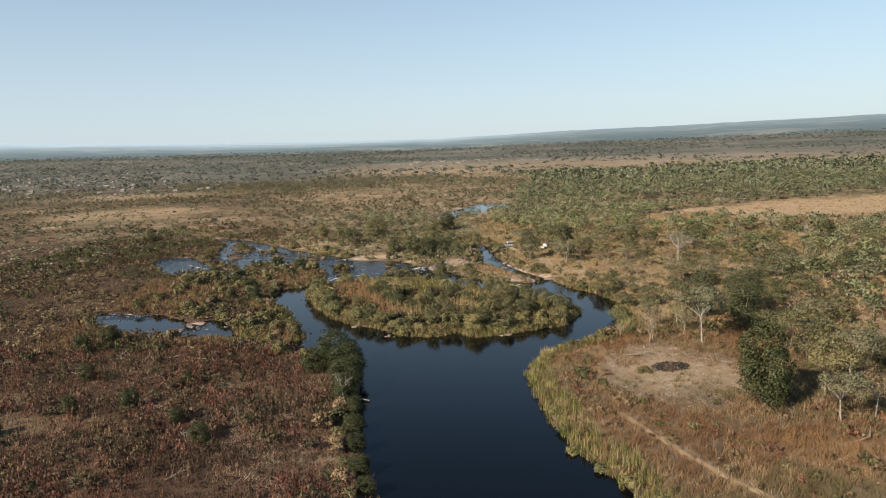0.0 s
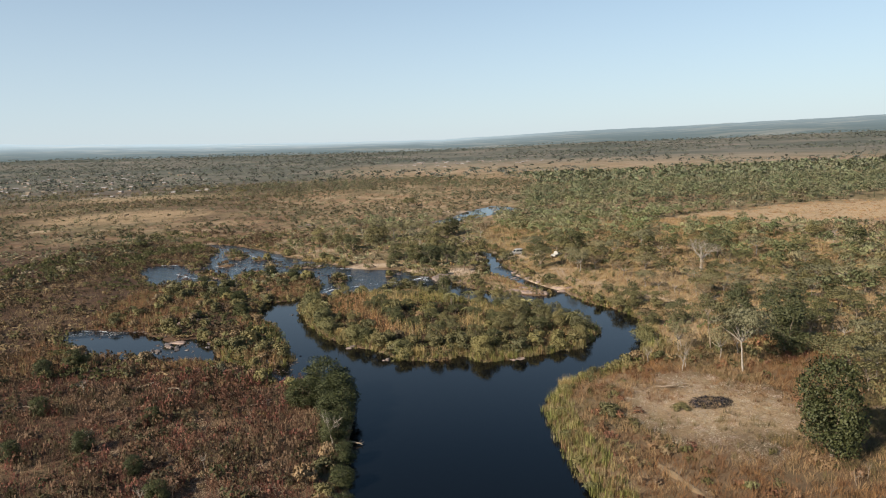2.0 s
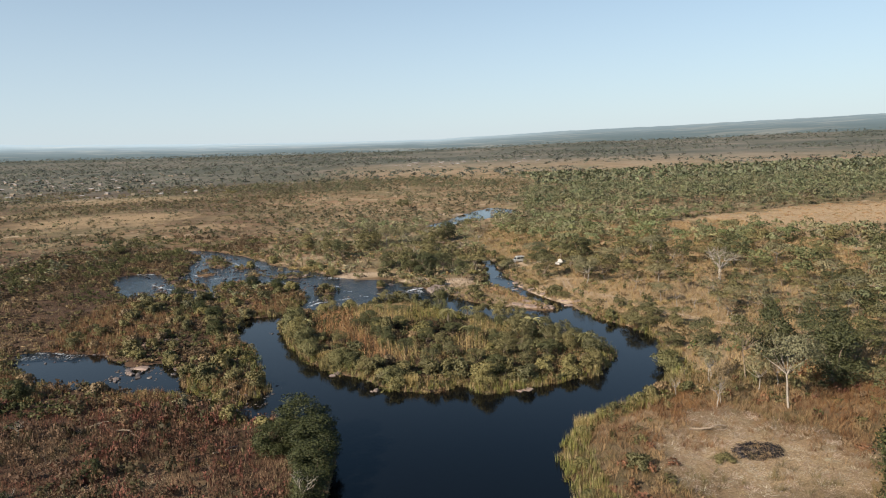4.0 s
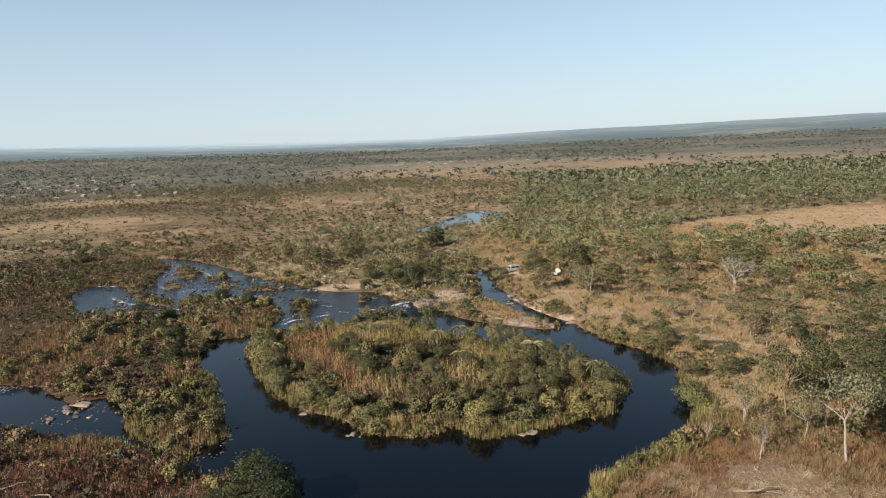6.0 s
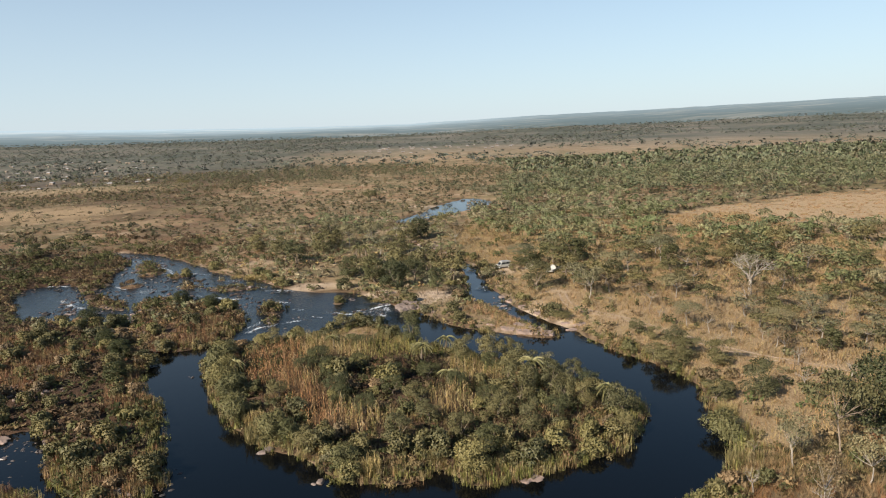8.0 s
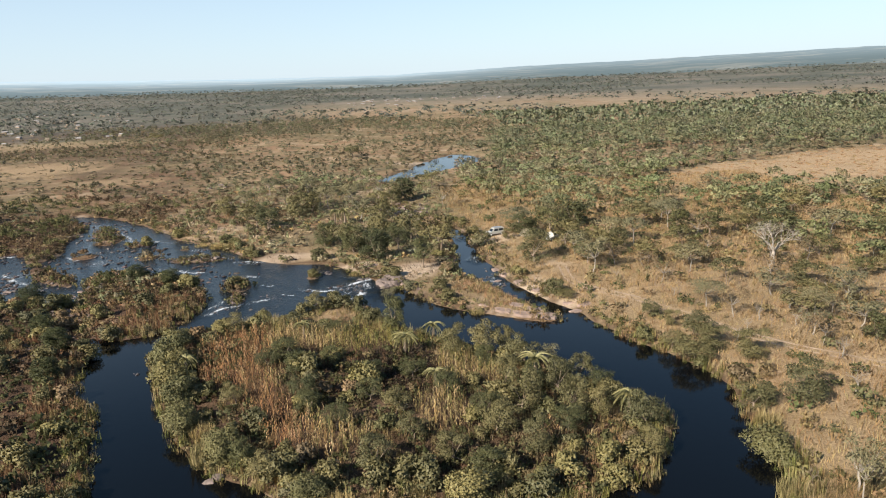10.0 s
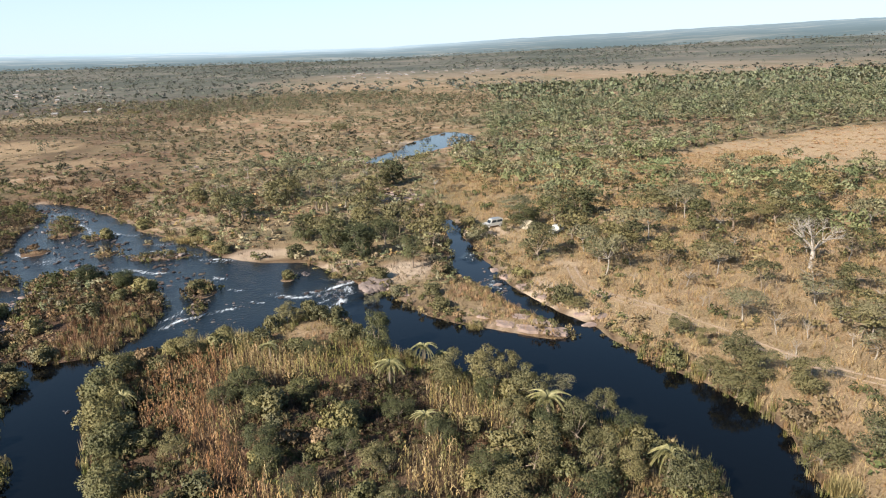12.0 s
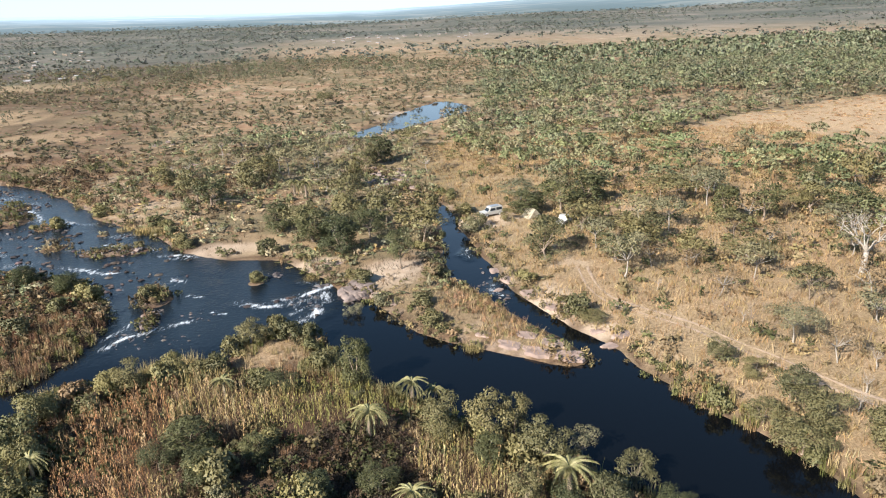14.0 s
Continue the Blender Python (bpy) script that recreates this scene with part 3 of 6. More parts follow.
def tree(name, seed, h, r, style, leaf, bark, n, size, clumps=22, trunk=0.028, limbs=8, label="", category="tree", crisp=0.6):
    """A thing: trunk with its limbs, and a crown of leaves. It stands at the origin."""
    rs = np.random.RandomState(seed)
    root = tagged(new(name), label, category)
    pf = puffs(rs, style, clumps)
    low = {"umbrella": 0.42, "open": 0.34, "dense": 0.2, "round": 0.28}.get(style, 0.06)
    fork = np.array([rs.normal() * 0.03 * h, rs.normal() * 0.03 * h, low * h])
    tr = trunk * h
    pieces = [tube(bent((0, 0, -0.3), fork, rs, 0.012 * h), np.linspace(tr * 1.35, tr * 0.8, 5), 7)]
    for k in rs.choice(len(pf), min(limbs, len(pf)), replace=False):
        end = pf[k, :3] * [r, r, h]
        pieces.append(tube(bent(fork, end, rs, 0.016 * h, 4), np.linspace(tr * 0.62, tr * 0.10, 4), 3))
    v, f = joined(pieces)
    part("trunk" if category != "bush" else "stems", quick_mesh("trunk", v, f, bark), root)
    t = crown_leaves(rs, pf, h, r, n, size, crisp)
    part("crown" if category != "bush" else "foliage", quick_mesh("crown", t[..., :3].reshape(-1, 3), np.arange(3 * len(t)).reshape(-1, 3), leaf, None, t[..., 3:].reshape(-1, 3)), root)
    return root


def stand(x, y, sink=0.05):
    return float(height(np.array([x]), np.array([y]))[0]) - sink


def copy_at(ob, m):
    """A copy of the thing at the pose m, with m's own scale."""
    return copy_thing(ob, m @ Matrix.Diagonal((1 / ob.scale[0], 1 / ob.scale[1], 1 / ob.scale[2], 1)))


def plant_thing(proto, spots, used):
    """Puts the thing at the first spot and copies of it at the others. spots: x, y, turn, scale, tall."""
    for x, y, turn, s, tall in spots:
        m = pose(x, y, stand(x, y), 0, 0, turn) @ Matrix.Diagonal((s, s, s * tall, 1))
        if proto.name in used:
            copy_at(proto, m)
        else:
            used.add(proto.name)
            proto.matrix_basis = m
    bpy.context.view_layer.update()


def scatter(name, templates, xy, scale, turn, hues, label, category, rs, sink=0.05, lowest=-9.0):
    """ONE object of many plants. templates: arrays of triangles; for each plant a place, a scale (across, up), a turn and a colour."""
    xy, scale, hues = np.asarray(xy, float), np.asarray(scale, float), np.asarray(hues, float)
    z = np.maximum(height(xy[:, 0], xy[:, 1]) - sink, lowest)
    pick = rs.randint(0, len(templates), len(xy))
    vs, hs, ns = [], [], []
    for k, t in enumerate(templates):
        m = np.where(pick == k)[0]
        if not len(m):
            continue
        c, s = np.cos(turn[m])[:, None, None], np.sin(turn[m])[:, None, None]
        a, u = scale[m, 0][:, None, None], scale[m, 1][:, None, None]
        x, y, w = t[None, :, :, 0], t[None, :, :, 1], t[None, :, :, 2]
        p = np.stack([(x * c - y * s) * a + xy[m, 0][:, None, None], (x * s + y * c) * a + xy[m, 1][:, None, None], w * u + z[m][:, None, None]], -1)
        vs.append(p.reshape(-1, 3))
        x, y, w = t[None, :, :, 3], t[None, :, :, 4], t[None, :, :, 5]
        ns.append(np.stack([x * c - y * s, x * s + y * c, w + 0 * c], -1).reshape(-1, 3))
        hs.append(np.repeat(hues[m], t.shape[0] * 3, 0))
    v, h = np.concatenate(vs), np.concatenate(hs)
    ob = new(name, quick_mesh(name, v, np.arange(len(v)).reshape(-1, 3), PLANTS, h, np.concatenate(ns)))
    return tagged(ob, label, category, kind="stuff")


def jittered(x0, x1, y0, y1, cell, rs, want):
    """Places on a shaken grid, each kept with the chance want(x, y)."""
    gx, gy = np.meshgrid(np.arange(x0, x1, cell), np.arange(y0, y1, cell))
    x, y = gx.ravel() + rs.uniform(0, cell, gx.size), gy.ravel() + rs.uniform(0, cell, gx.size)
    k = rs.rand(len(x)) < want(x, y)
    return np.stack([x[k], y[k]], 1)


def palette(rs, n, colours, weights=None, vary=0.22):
    """One of the colours for each plant, shaken."""
    c = np.array(colours)[rs.choice(len(colours), n, p=weights)]
    return c * rs.uniform(1 - vary, 1 + vary, (n, 1)) * rs.uniform(0.93, 1.07, (n, 3))


def tuft(seed, blades, spread, lean, width=0.05):
    """A tuft of grass or reed blades, one metre tall."""
    rs = np.random.RandomState(seed)
    a = rs.uniform(0, 2 * np.pi, blades)
    base = np.stack([np.cos(a), np.sin(a), 0 * a], 1) * (spread * np.sqrt(rs.rand(blades)))[:, None]
    b = rs.uniform(0, 2 * np.pi, blades)
    tip = base + np.stack([np.cos(b) * lean, np.sin(b) * lean, rs.uniform(0.6, 1.05, blades)], 1) * rs.uniform(0.7, 1.1, blades)[:, None]
    side = np.stack([-np.sin(b), np.cos(b), 0 * b], 1) * width
    return upward(np.stack([base - side, base + side, tip], 1))


def stalk(seed):
    """A dry maize plant, one metre tall: stem, drooping leaves and a tassel."""
    rs = np.random.RandomState(seed)
    out = [[(-0.012, 0, 0), (0.012, 0, 0), (0.004, 0, 0.95)], [(0, -0.012, 0), (0, 0.012, 0), (0, 0.004, 0.95)]]
    for i in range(7):
        a, z = rs.uniform(0, 2 * np.pi), 0.22 + 0.1 * i + rs.uniform(-0.03, 0.03)
        c, s, r = np.cos(a), np.sin(a), rs.uniform(0.16, 0.30)
        mid, tip = (c * r * 0.55, s * r * 0.55, z + 0.11), (c * r, s * r, z - 0.04)
        w = 0.022
        out.append([(-s * w, c * w, z), (s * w, -c * w, z), mid])
        out.append([(mid[0] - s * w, mid[1] + c * w, mid[2]), (mid[0] + s * w, mid[1] - c * w, mid[2]), tip])
    for i in range(3):
        a = rs.uniform(0, 2 * np.pi)
        out.append([(-0.012, 0, 0.92), (0.012, 0, 0.92), (np.cos(a) * 0.07, np.sin(a) * 0.07, 1.08)])
    return upward(np.array(out))


def shrub(seed, n, size, style="bush", clumps=9, crisp=0.6):
    rs = np.random.RandomState(seed)
    pf = puffs(rs, style, clumps)
    return crown_leaves(rs, pf, 1.0, 1.0, n, size, crisp)


def far_crown(rs, style, clumps, leaves, size, slim):
    """Leaves of a tree seen from afar, one metre tall, lit as one soft mass."""
    t = crown_leaves(rs, puffs(rs, style, clumps), slim, 1.0, leaves, size, 0.15)
    t[..., 2] /= slim
    t[..., 3:] = t[..., 3:] * 0.9 + [0, 0, 0.15]
    return t


def small_tree(seed, n, size, style, clumps=10, slim=1.7):
    """A far tree, one metre tall and two wide before scaling: trunk and crown."""
    rs = np.random.RandomState(seed)
    low = 0.35 if style in ("umbrella", "open") else 0.2
    w = 0.045
    trunk = np.array([[(-w, 0, -0.05), (w, 0, -0.05), (0, 0, low + 0.2)], [(0, -w, -0.05), (0, w, -0.05), (0, 0, low + 0.2)]])
    return np.concatenate([upward(trunk), far_crown(rs, style, clumps, n, size, slim)])


rs = np.random.RandomState(11)
used = set()
dry_land = lambda x, y, m=0.6: (shore(x, y) < -m)

# ---- trees that stand alone: x, y, height, width ----
DARK = [(43, 89, 11.6, 9.0), (-19.6, 115, 6.4, 8.4), (-16.6, 110, 5.8, 7.6), (-22, 111, 4.4, 6.0), (-16.0, 104.5, 5.2, 6.6), (-15.6, 99.5, 4.4, 5.2), (-17.5, 118, 4.0, 5.4), (-47, 97, 3.0, 3.6), (-32.5, 84.4, 2.6, 3.6), (-55, 95, 2.8, 3.2), (-38, 91, 2.4, 3.0), (-70, 128, 3.4, 4.2), (-62, 88, 2.6, 3.6), (-42, 106, 2.4, 3.2), (-60, 110, 2.8, 3.8), (-68, 134, 3.6, 4.6), (-52, 182, 3.6, 5), (-58, 190, 3.2, 5), (-48.5, 171, 3.2, 4.4), (-46, 217, 3.0, 5.4), (-54, 221, 3.0, 5.0), (-72, 214, 4.0, 7)]
DARK_BANK = [(-13.6, 94, 3.0, 3.8), (-13.0, 88, 2.6, 3.6), (-12.0, 82, 2.4, 3.4), (-10.8, 76, 2.2, 3.2), (-9.6, 71, 2.0, 3.0)]
DEEP = [(-5, 225, 7.0, 8.6), (5, 216, 6.5, 5.5), (52, 136, 9.5, 7.5), (59, 133, 8.0, 11), (57, 127, 8.0, 9), (63, 142, 8.5, 11),
        (-10, 233, 6.0, 8), (0, 232, 6.0, 7), (-17, 240, 5.5, 7), (66, 137, 7.5, 9), (-125, 293, 5, 7), (-22, 433, 6.0, 10), (30, 240, 5, 8)]
OLIVE = [(28, 216, 7.0, 10), (39, 163.8, 3.6, 6.5), (43, 166.5, 3.4, 6.0), (39, 179.5, 3.0, 3.6), (40, 150, 3.0, 6), (19.5, 235, 3.2, 5), (26, 237, 2.6, 4), (38, 168.5, 2.6, 4.4), (40.8, 175.5, 2.6, 3.2), (28.6, 192.8, 1.7, 4.4), (46, 150, 5, 7), (42.5, 171.5, 4.0, 4.6), (46.5, 162.5, 4.2, 6.0)]
UMBRELLA = [(50, 83, 7.1, 7.5), (53, 92, 9.0, 10), (46, 119, 11.5, 9.5), (77, 230, 4.4, 8), (30, 247, 5.4, 11), (56, 206, 4.4, 9), (49, 182, 5.0, 7), (-163, 564, 9, 11), (62, 174, 5.2, 6.5), (46, 132, 10.5, 8), (60, 98, 8, 9), (58, 112, 8, 10)]
OPEN = [(37, 205, 8.6, 7.5), (51, 177, 5.6, 5.5), (40, 131, 7.4, 5), (38, 122, 7.0, 5.0), (45, 126, 6.5, 5), (55, 84, 7.5, 7), (19.6, 166.2, 4.4, 4.0), (64, 190, 6.5, 8), (72, 182, 6.0, 7), (57, 164, 5.5, 6), (-2, 202, 4.0, 3.6), (47, 196, 5, 6)]
# the island's thicket
DEEP_ISLE = [(-15.9, 170.5, 3.4, 5.6), (-18.0, 168.3, 2.8, 4.2), (-13.9, 166.2, 3.0, 4.4), (-12.0, 157.8, 3.6, 4.6), (-11.0, 155.0, 3.0, 4.0), (-7.3, 150.3, 3.0, 4.0), (-3.7, 161.6, 3.2, 4.2), (-3.8, 156.2, 3.0, 4.0), (-9.6, 168.6, 2.6, 3.6), (9.2, 150.7, 3.6, 4.2), (15.9, 157.2, 3.4, 4.0),
             (24.4, 157.2, 3.0, 3.6), (-16.6, 145.2, 3.0, 3.6), (-8.9, 180.8, 2.4, 4.8), (11.2, 165.4, 3.0, 4.0), (1.4, 162.7, 2.8, 4.2), (-1, 181, 6.0, 4.8), (5.5, 157.0, 3.2, 4.0), (8.0, 139.0, 3.2, 4.4), (17.5, 146.0, 3.4, 4.2)]
OLIVE_ISLE = [(7.4, 169.9, 4.6, 5.4), (11.7, 168.5, 5.4, 5.6), (14.3, 170.5, 4.8, 3.8), (16.1, 164.9, 4.6, 5.6), (18.9, 156.1, 4.8, 4.6), (23.1, 162.0, 3.6, 4.2), (22.0, 149.6, 4.0, 3.8), (19.2, 150.5, 4.8, 4.4), (13.4, 151.0, 5.6, 5.6), (10.1, 146.6, 4.2, 5.0), (13.5, 143.0, 4.2, 4.6),
              (26.0, 146.6, 4.6, 5.2), (24.8, 141.6, 3.2, 3.8), (-13.5, 142.4, 3.2, 4.6), (5.0, 142.3, 3.4, 4.6), (1.0, 147.0, 3.0, 3.8), (-2.7, 141.7, 4.0, 5.0), (-20.3, 158.7, 3.0, 4.0), (12.8, 158.6, 4.2, 4.2), (-0.7, 153.0, 3.0, 4.2), (-26.0, 184.6, 3.4, 5.6), (-14.0, 193.6, 3.6, 4.6)]


def spots_of(rows, h, r, rs):
    return [(x, y, rs.uniform(0, 360), w / 2 / r, (th / h) / (w / 2 / r)) for x, y, th, w in rows]


def grove(fine):
    """Two trees of each kind; fine: with the small leaves that show from near."""
    k, s, c = (0.80, 0.20, 0.6) if fine else (0.36, 0.29, 0.3)
    leaves = lambda n: int(n * k)
    return {
        "dark": [tree("tree", 23, 9, 4.2, "dense", LEAF_DARK, BARK, leaves(12000), s * 1.15, 70, 0.016, 3, crisp=c, label="dense dark evergreen tree with foliage to the ground")],
        "deep": [tree("tree", 21, 9, 4.2, "dense", LEAF_DEEP, BARK, leaves(7600), s * 1.25, 46, crisp=c, label="dense dark green evergreen tree on the river bank"),
                 tree("tree", 22, 8, 4.6, "round", LEAF_DEEP, BARK, leaves(6000), s, 30, crisp=c, label="round-crowned dark green tree in dry grass")],
        "olive": [tree("tree", 31, 6, 4.2, "dense", LEAF_OLIVE, BARK, leaves(6000), s, 30, crisp=c, label="broad olive-green riverside tree with foliage to the ground"),
                  tree("tree", 32, 6, 4.0, "round", LEAF_OLIVE, BARK, leaves(5200), s, 26, crisp=c, label="olive-green tree with a loose round crown")],
        "umbrella": [tree("tree", 41, 8, 4.6, "umbrella", LEAF_GREY, BARK_PALE, leaves(4200), s, 28, 0.015, 11, crisp=c, label="flat-topped grey-green acacia with pale trunk"),
                     tree("tree", 42, 7, 4.4, "umbrella", LEAF_OLIVE, BARK, leaves(4000), s, 24, 0.015, 10, crisp=c, label="flat-topped olive acacia in dry grass")],
        "open": [tree("tree", 51, 8, 3.6, "open", LEAF_GREY, BARK_PALE, leaves(2400), s, 16, 0.013, 14, crisp=c, label="sparse grey-green tree with bare pale limbs"),
                 tree("tree", 52, 7, 3.6, "open", LEAF_TAN, BARK_PALE, leaves(1300), s, 14, 0.012, 14, crisp=c, label="half-bare tree with drying leaves and pale limbs")],
    }
protos, protos_far = grove(True), grove(False)
for ob in (*protos_far["dark"][0].children, protos_far["dark"][0]):
    bpy.data.objects.remove(ob)
sizes = {"dark": [(9, 4.2)], "deep": [(9, 4.2), (8, 4.6)], "olive": [(6, 4.2), (6, 4.0)], "umbrella": [(8, 4.6), (7, 4.4)], "open": [(8, 3.6), (7, 3.6)]}
for key, rows in (("deep", DEEP), ("olive", OLIVE), ("umbrella", UMBRELLA), ("open", OPEN), ("deep", DEEP_ISLE), ("olive", OLIVE_ISLE)):
    for i in (0, 1):
        plant_thing(protos[key][i], spots_of(rows[i::2], *sizes[key][i], rs), used)
plant_thing(protos["dark"][0], spots_of(DARK + DARK_BANK, *sizes["dark"][0], rs), used)

# the trees of the slope east of the river and of the land upstream
field_at = lambda x, y: np.hypot((x - 215) / 125, (y - 332 - 0.22 * (x - 215)) / 39) < 1
def slope_want(x, y):
    ok = dry_land(x, y, 2.5) & (x > 42 - 0.12 * (y - 160)) & ~field_at(x, y) & (np.hypot(x - 36, y - 108) > 16) & ((y > 135) | (x > 52))
    return ok * np.clip(0.65 + 0.7 * lumps(x, y, 30, 2, 21), 0, 1) * np.where((y < 205) & (x < 58), 0.25, 1.0) * off_track(x, y, 2.2)
def north_want(x, y):
    return (dry_land(x, y, 1.5) & (np.hypot(x + 22, (y - 235)) > 9)) * np.clip(0.62 + 0.5 * lumps(x, y, 20, 2, 22), 0, 1)
def few(xy, n):
    return xy[rs.permutation(len(xy))[:n]]
slope = few(jittered(26, 140, 95, 330, 6.2, rs, slope_want), 320)
behind = slope[slope[:, 1] > 250]
slope = slope[slope[:, 1] <= 250][:200]
north = few(jittered(-52, 14, 222, 320, 6.0, rs, north_want), 32)
for xy, mix in ((slope, (0.10, 0.20, 0.40, 0.30)), (north, (0.10, 0.36, 0.32, 0.22))):
    kinds = rs.choice(4, len(xy), p=mix)
    for k, key in enumerate(("deep", "olive", "umbrella", "open")):
        rows = [(x, y, rs.uniform(3.6, 5.6) + q, rs.uniform(4.2, 7.8) + 1.2 * q) for x, y in xy[kinds == k] for q in [2.2 * float(smooth(y, 200, 235))]]
        for i in (0, 1):
            plant_thing(protos_far[key][i], spots_of(rows[i::2], *sizes[key][i], rs), used)

# the great bare tree on the slope
def bare_tree(seed, h, r, label, stout=1.0, forks=3, bark=None):
    r2 = np.random.RandomState(seed)
    pieces = [tube(bent((0, 0, -0.3), (0.2, 0, 0.33 * h), r2, 0.08), np.linspace(0.46, 0.32, 5) * h / 10 * stout, 9)]
    def grow(a, way, length, rad, depth):
        b = a + way * length
        pieces.append(tube(bent(a, b, r2, length * 0.05), np.linspace(rad, rad * 0.55, 5), 5))
        if depth:
            for _ in range(3):
                w = way + r2.normal(size=3) * 0.55
                w[2] = abs(w[2]) * 0.85 + 0.1
                grow(b, w / np.linalg.norm(w), length * r2.uniform(0.5, 0.72), rad * 0.5, depth - 1)
    for i in range(7):
        a = i / 7 * 2 * np.pi + r2.uniform(-0.3, 0.3)
        w = np.array([np.cos(a) * r2.uniform(0.4, 0.9), np.sin(a) * r2.uniform(0.4, 0.9), r2.uniform(0.6, 1.1)])
        grow(np.array([0.2, 0, 0.33 * h]), w / np.linalg.norm(w), r * r2.uniform(0.42, 0.6), 0.16 * h / 10 * stout, forks)
    v, f = joined(pieces)
    root = tagged(new("bare_tree"), label, "tree")
    part("trunk", quick_mesh("trunk", v, f, bark or BARK_PALE), root)
    return root
big_bare = bare_tree(61, 10, 6, "great leafless tree with pale spreading branches")
plant_thing(big_bare, [(69, 199, 20, 1.0, 1.0)], used)
snag = bare_tree(62, 5.0, 1.8, "dead leafless tree with pale grey limbs", 0.55, 2)
plant_thing(snag, [(37, 121, 0, 0.8, 1.2), (-15.5, 98, 200, 1.1, 1.3), (41, 133, 130, 1.0, 1.1), (56, 80, 40, 0.8, 1.0), (-58, 118, 70, 0.7, 1.1), (52, 150, 10, 0.9, 1), (60, 152, 300, 0.9, 1), (-34, 84, 222, 0.6, 1.0), (47, 168, 5, 0.7, 1), (50, 171, 75, 0.6, 1), (54, 175, 130, 0.7, 1), (58, 172, 190, 0.6, 1), (61, 179, 222, 0.7, 1), (66, 176, 260, 0.6, 1), (70, 184, 310, 0.7, 1), (46, 188, 333, 0.5, 1), (40, 200, 12, 0.5, 1), (33, 126, 99, 0.8, 1), (49, 128, 140, 0.9, 1.1), (62, 90, 200, 0.9, 1.2), (-4, 204, 40, 0.5, 1.0), (0, 152, 60, 0.45, 1.0), (-48, 100, 10, 0.6, 1), (-30, 92, 150, 0.5, 1.1), (57, 160, 20, 0.8, 1)], used)

# grey saplings, bare in the dry season
sapling = bare_tree(64, 3.4, 1.3, "thin leafless sapling with grey-brown stems", 0.36, 1, BARK)
def sapling_want(x, y):
    return dry_land(x, y, 2.0) * off_track(x, y, 1.8) * np.clip(0.25 + 1.1 * lumps(x, y, 16, 2, 96), 0, 0.9)
stems = np.concatenate([few(jittered(44, 82, 158, 205, 2.6, rs, sapling_want), 60), few(jittered(30, 70, 62, 150, 4.5, rs, lambda x, y: sapling_want(x, y) * (np.hypot(x - 36, y - 106) > 12)), 30), few(jittered(-80, -17, 64, 130, 5.5, rs, sapling_want), 24)])
plant_thing(sapling, [(x, y, rs.uniform(0, 360), rs.uniform(0.6, 1.15), rs.uniform(0.8, 1.3)) for x, y in stems], used)

# ---- bushes along the banks and on the island ----
clearing = lambda x, y: np.hypot((x + 10.5) / 6, (y - 190) / 5.5) < 1
# the second spot is mostly tree shade, painted as dark growth
tree_shade_patch = lambda x, y: np.hypot((x + 0.5) / 6.5, (y - 166.5) / 6.5) < 1
b_label = ["round olive bush at the water's edge", "yellow-green bush on the bank", "grey-green thorn bush on dry ground", "dry tan bush"]
bushes = [tree("bush", 71, 2.4, 1.9, "bush", LEAF_OLIVE, BARK, 1100, 0.25, 14, 0.02, 6, b_label[0], "bush"), tree("bush", 72, 2.4, 1.9, "bush", LEAF_LIME, BARK, 1100, 0.25, 14, 0.02, 6, b_label[1], "bush"),
          tree("bush", 73, 2.4, 1.9, "bush", LEAF_GREY, BARK, 1000, 0.25, 12, 0.02, 6, b_label[2], "bush"), tree("bush", 74, 2.2, 1.7, "bush", LEAF_TAN, BARK, 850, 0.28, 12, 0.02, 6, "dry tan bush in the grass", "bush")]
MAIZE = [rounded(p, 3) for p in ([(-29, 178), (-22, 183), (-16, 184.5), (-15, 178), (-18, 173), (-18.6, 165), (-25, 164), (-28, 170)], [(-20.5, 164), (-15.5, 165), (-13.5, 153), (-18.5, 155)], [(-15, 152.5), (-8.5, 152.5), (-3, 147), (-8, 144.5), (-13, 147)],
                                ([(-16, 184), (-11, 179), (1, 182), (1, 174.5), (-8, 172), (-15, 174)]), [(6, 168), (14, 165), (12, 160.5), (6, 159.5)], [(1.5, 155), (7.5, 155), (6, 148), (1.5, 148.5)])]
def maize_at(x, y):
    """Metres inside the plots of maize."""
    return np.maximum.reduce([inside_by(x, y, p) for p in MAIZE])
def rim_want(x, y):
    d = shore(x, y)
    return (d < 0.0) * (d > -4.2) * 0.8
island_rim = few(jittered(-38, 32, 130, 200, 3.3, rs, lambda x, y: rim_want(x, y) * (inside_by(x, y, LANDS[0]) > -0.6)), 112)
island_mid = few(jittered(-34, 28, 136, 190, 3.6, rs, lambda x, y: (inside_by(x, y, LANDS[0]) > 4) * ~clearing(x, y) * ~tree_shade_patch(x, y) * (maize_at(x, y) < -0.5) * 0.5), 46)
banks = few(jittered(-70, 46, 120, 262, 4.0, rs, lambda x, y: rim_want(x, y) * 0.55 * np.where(inside_by(x, y, LANDS[1]) > 0, 0.35, 1) * (inside_by(x, y, LANDS[0]) < 0) * (np.hypot(x + 31, y - 209) > 8) * (np.hypot(x - 23, y - 187) > 8) * (np.hypot((x - 15) / 6, (y - 196) / 10) > 1)), 110)
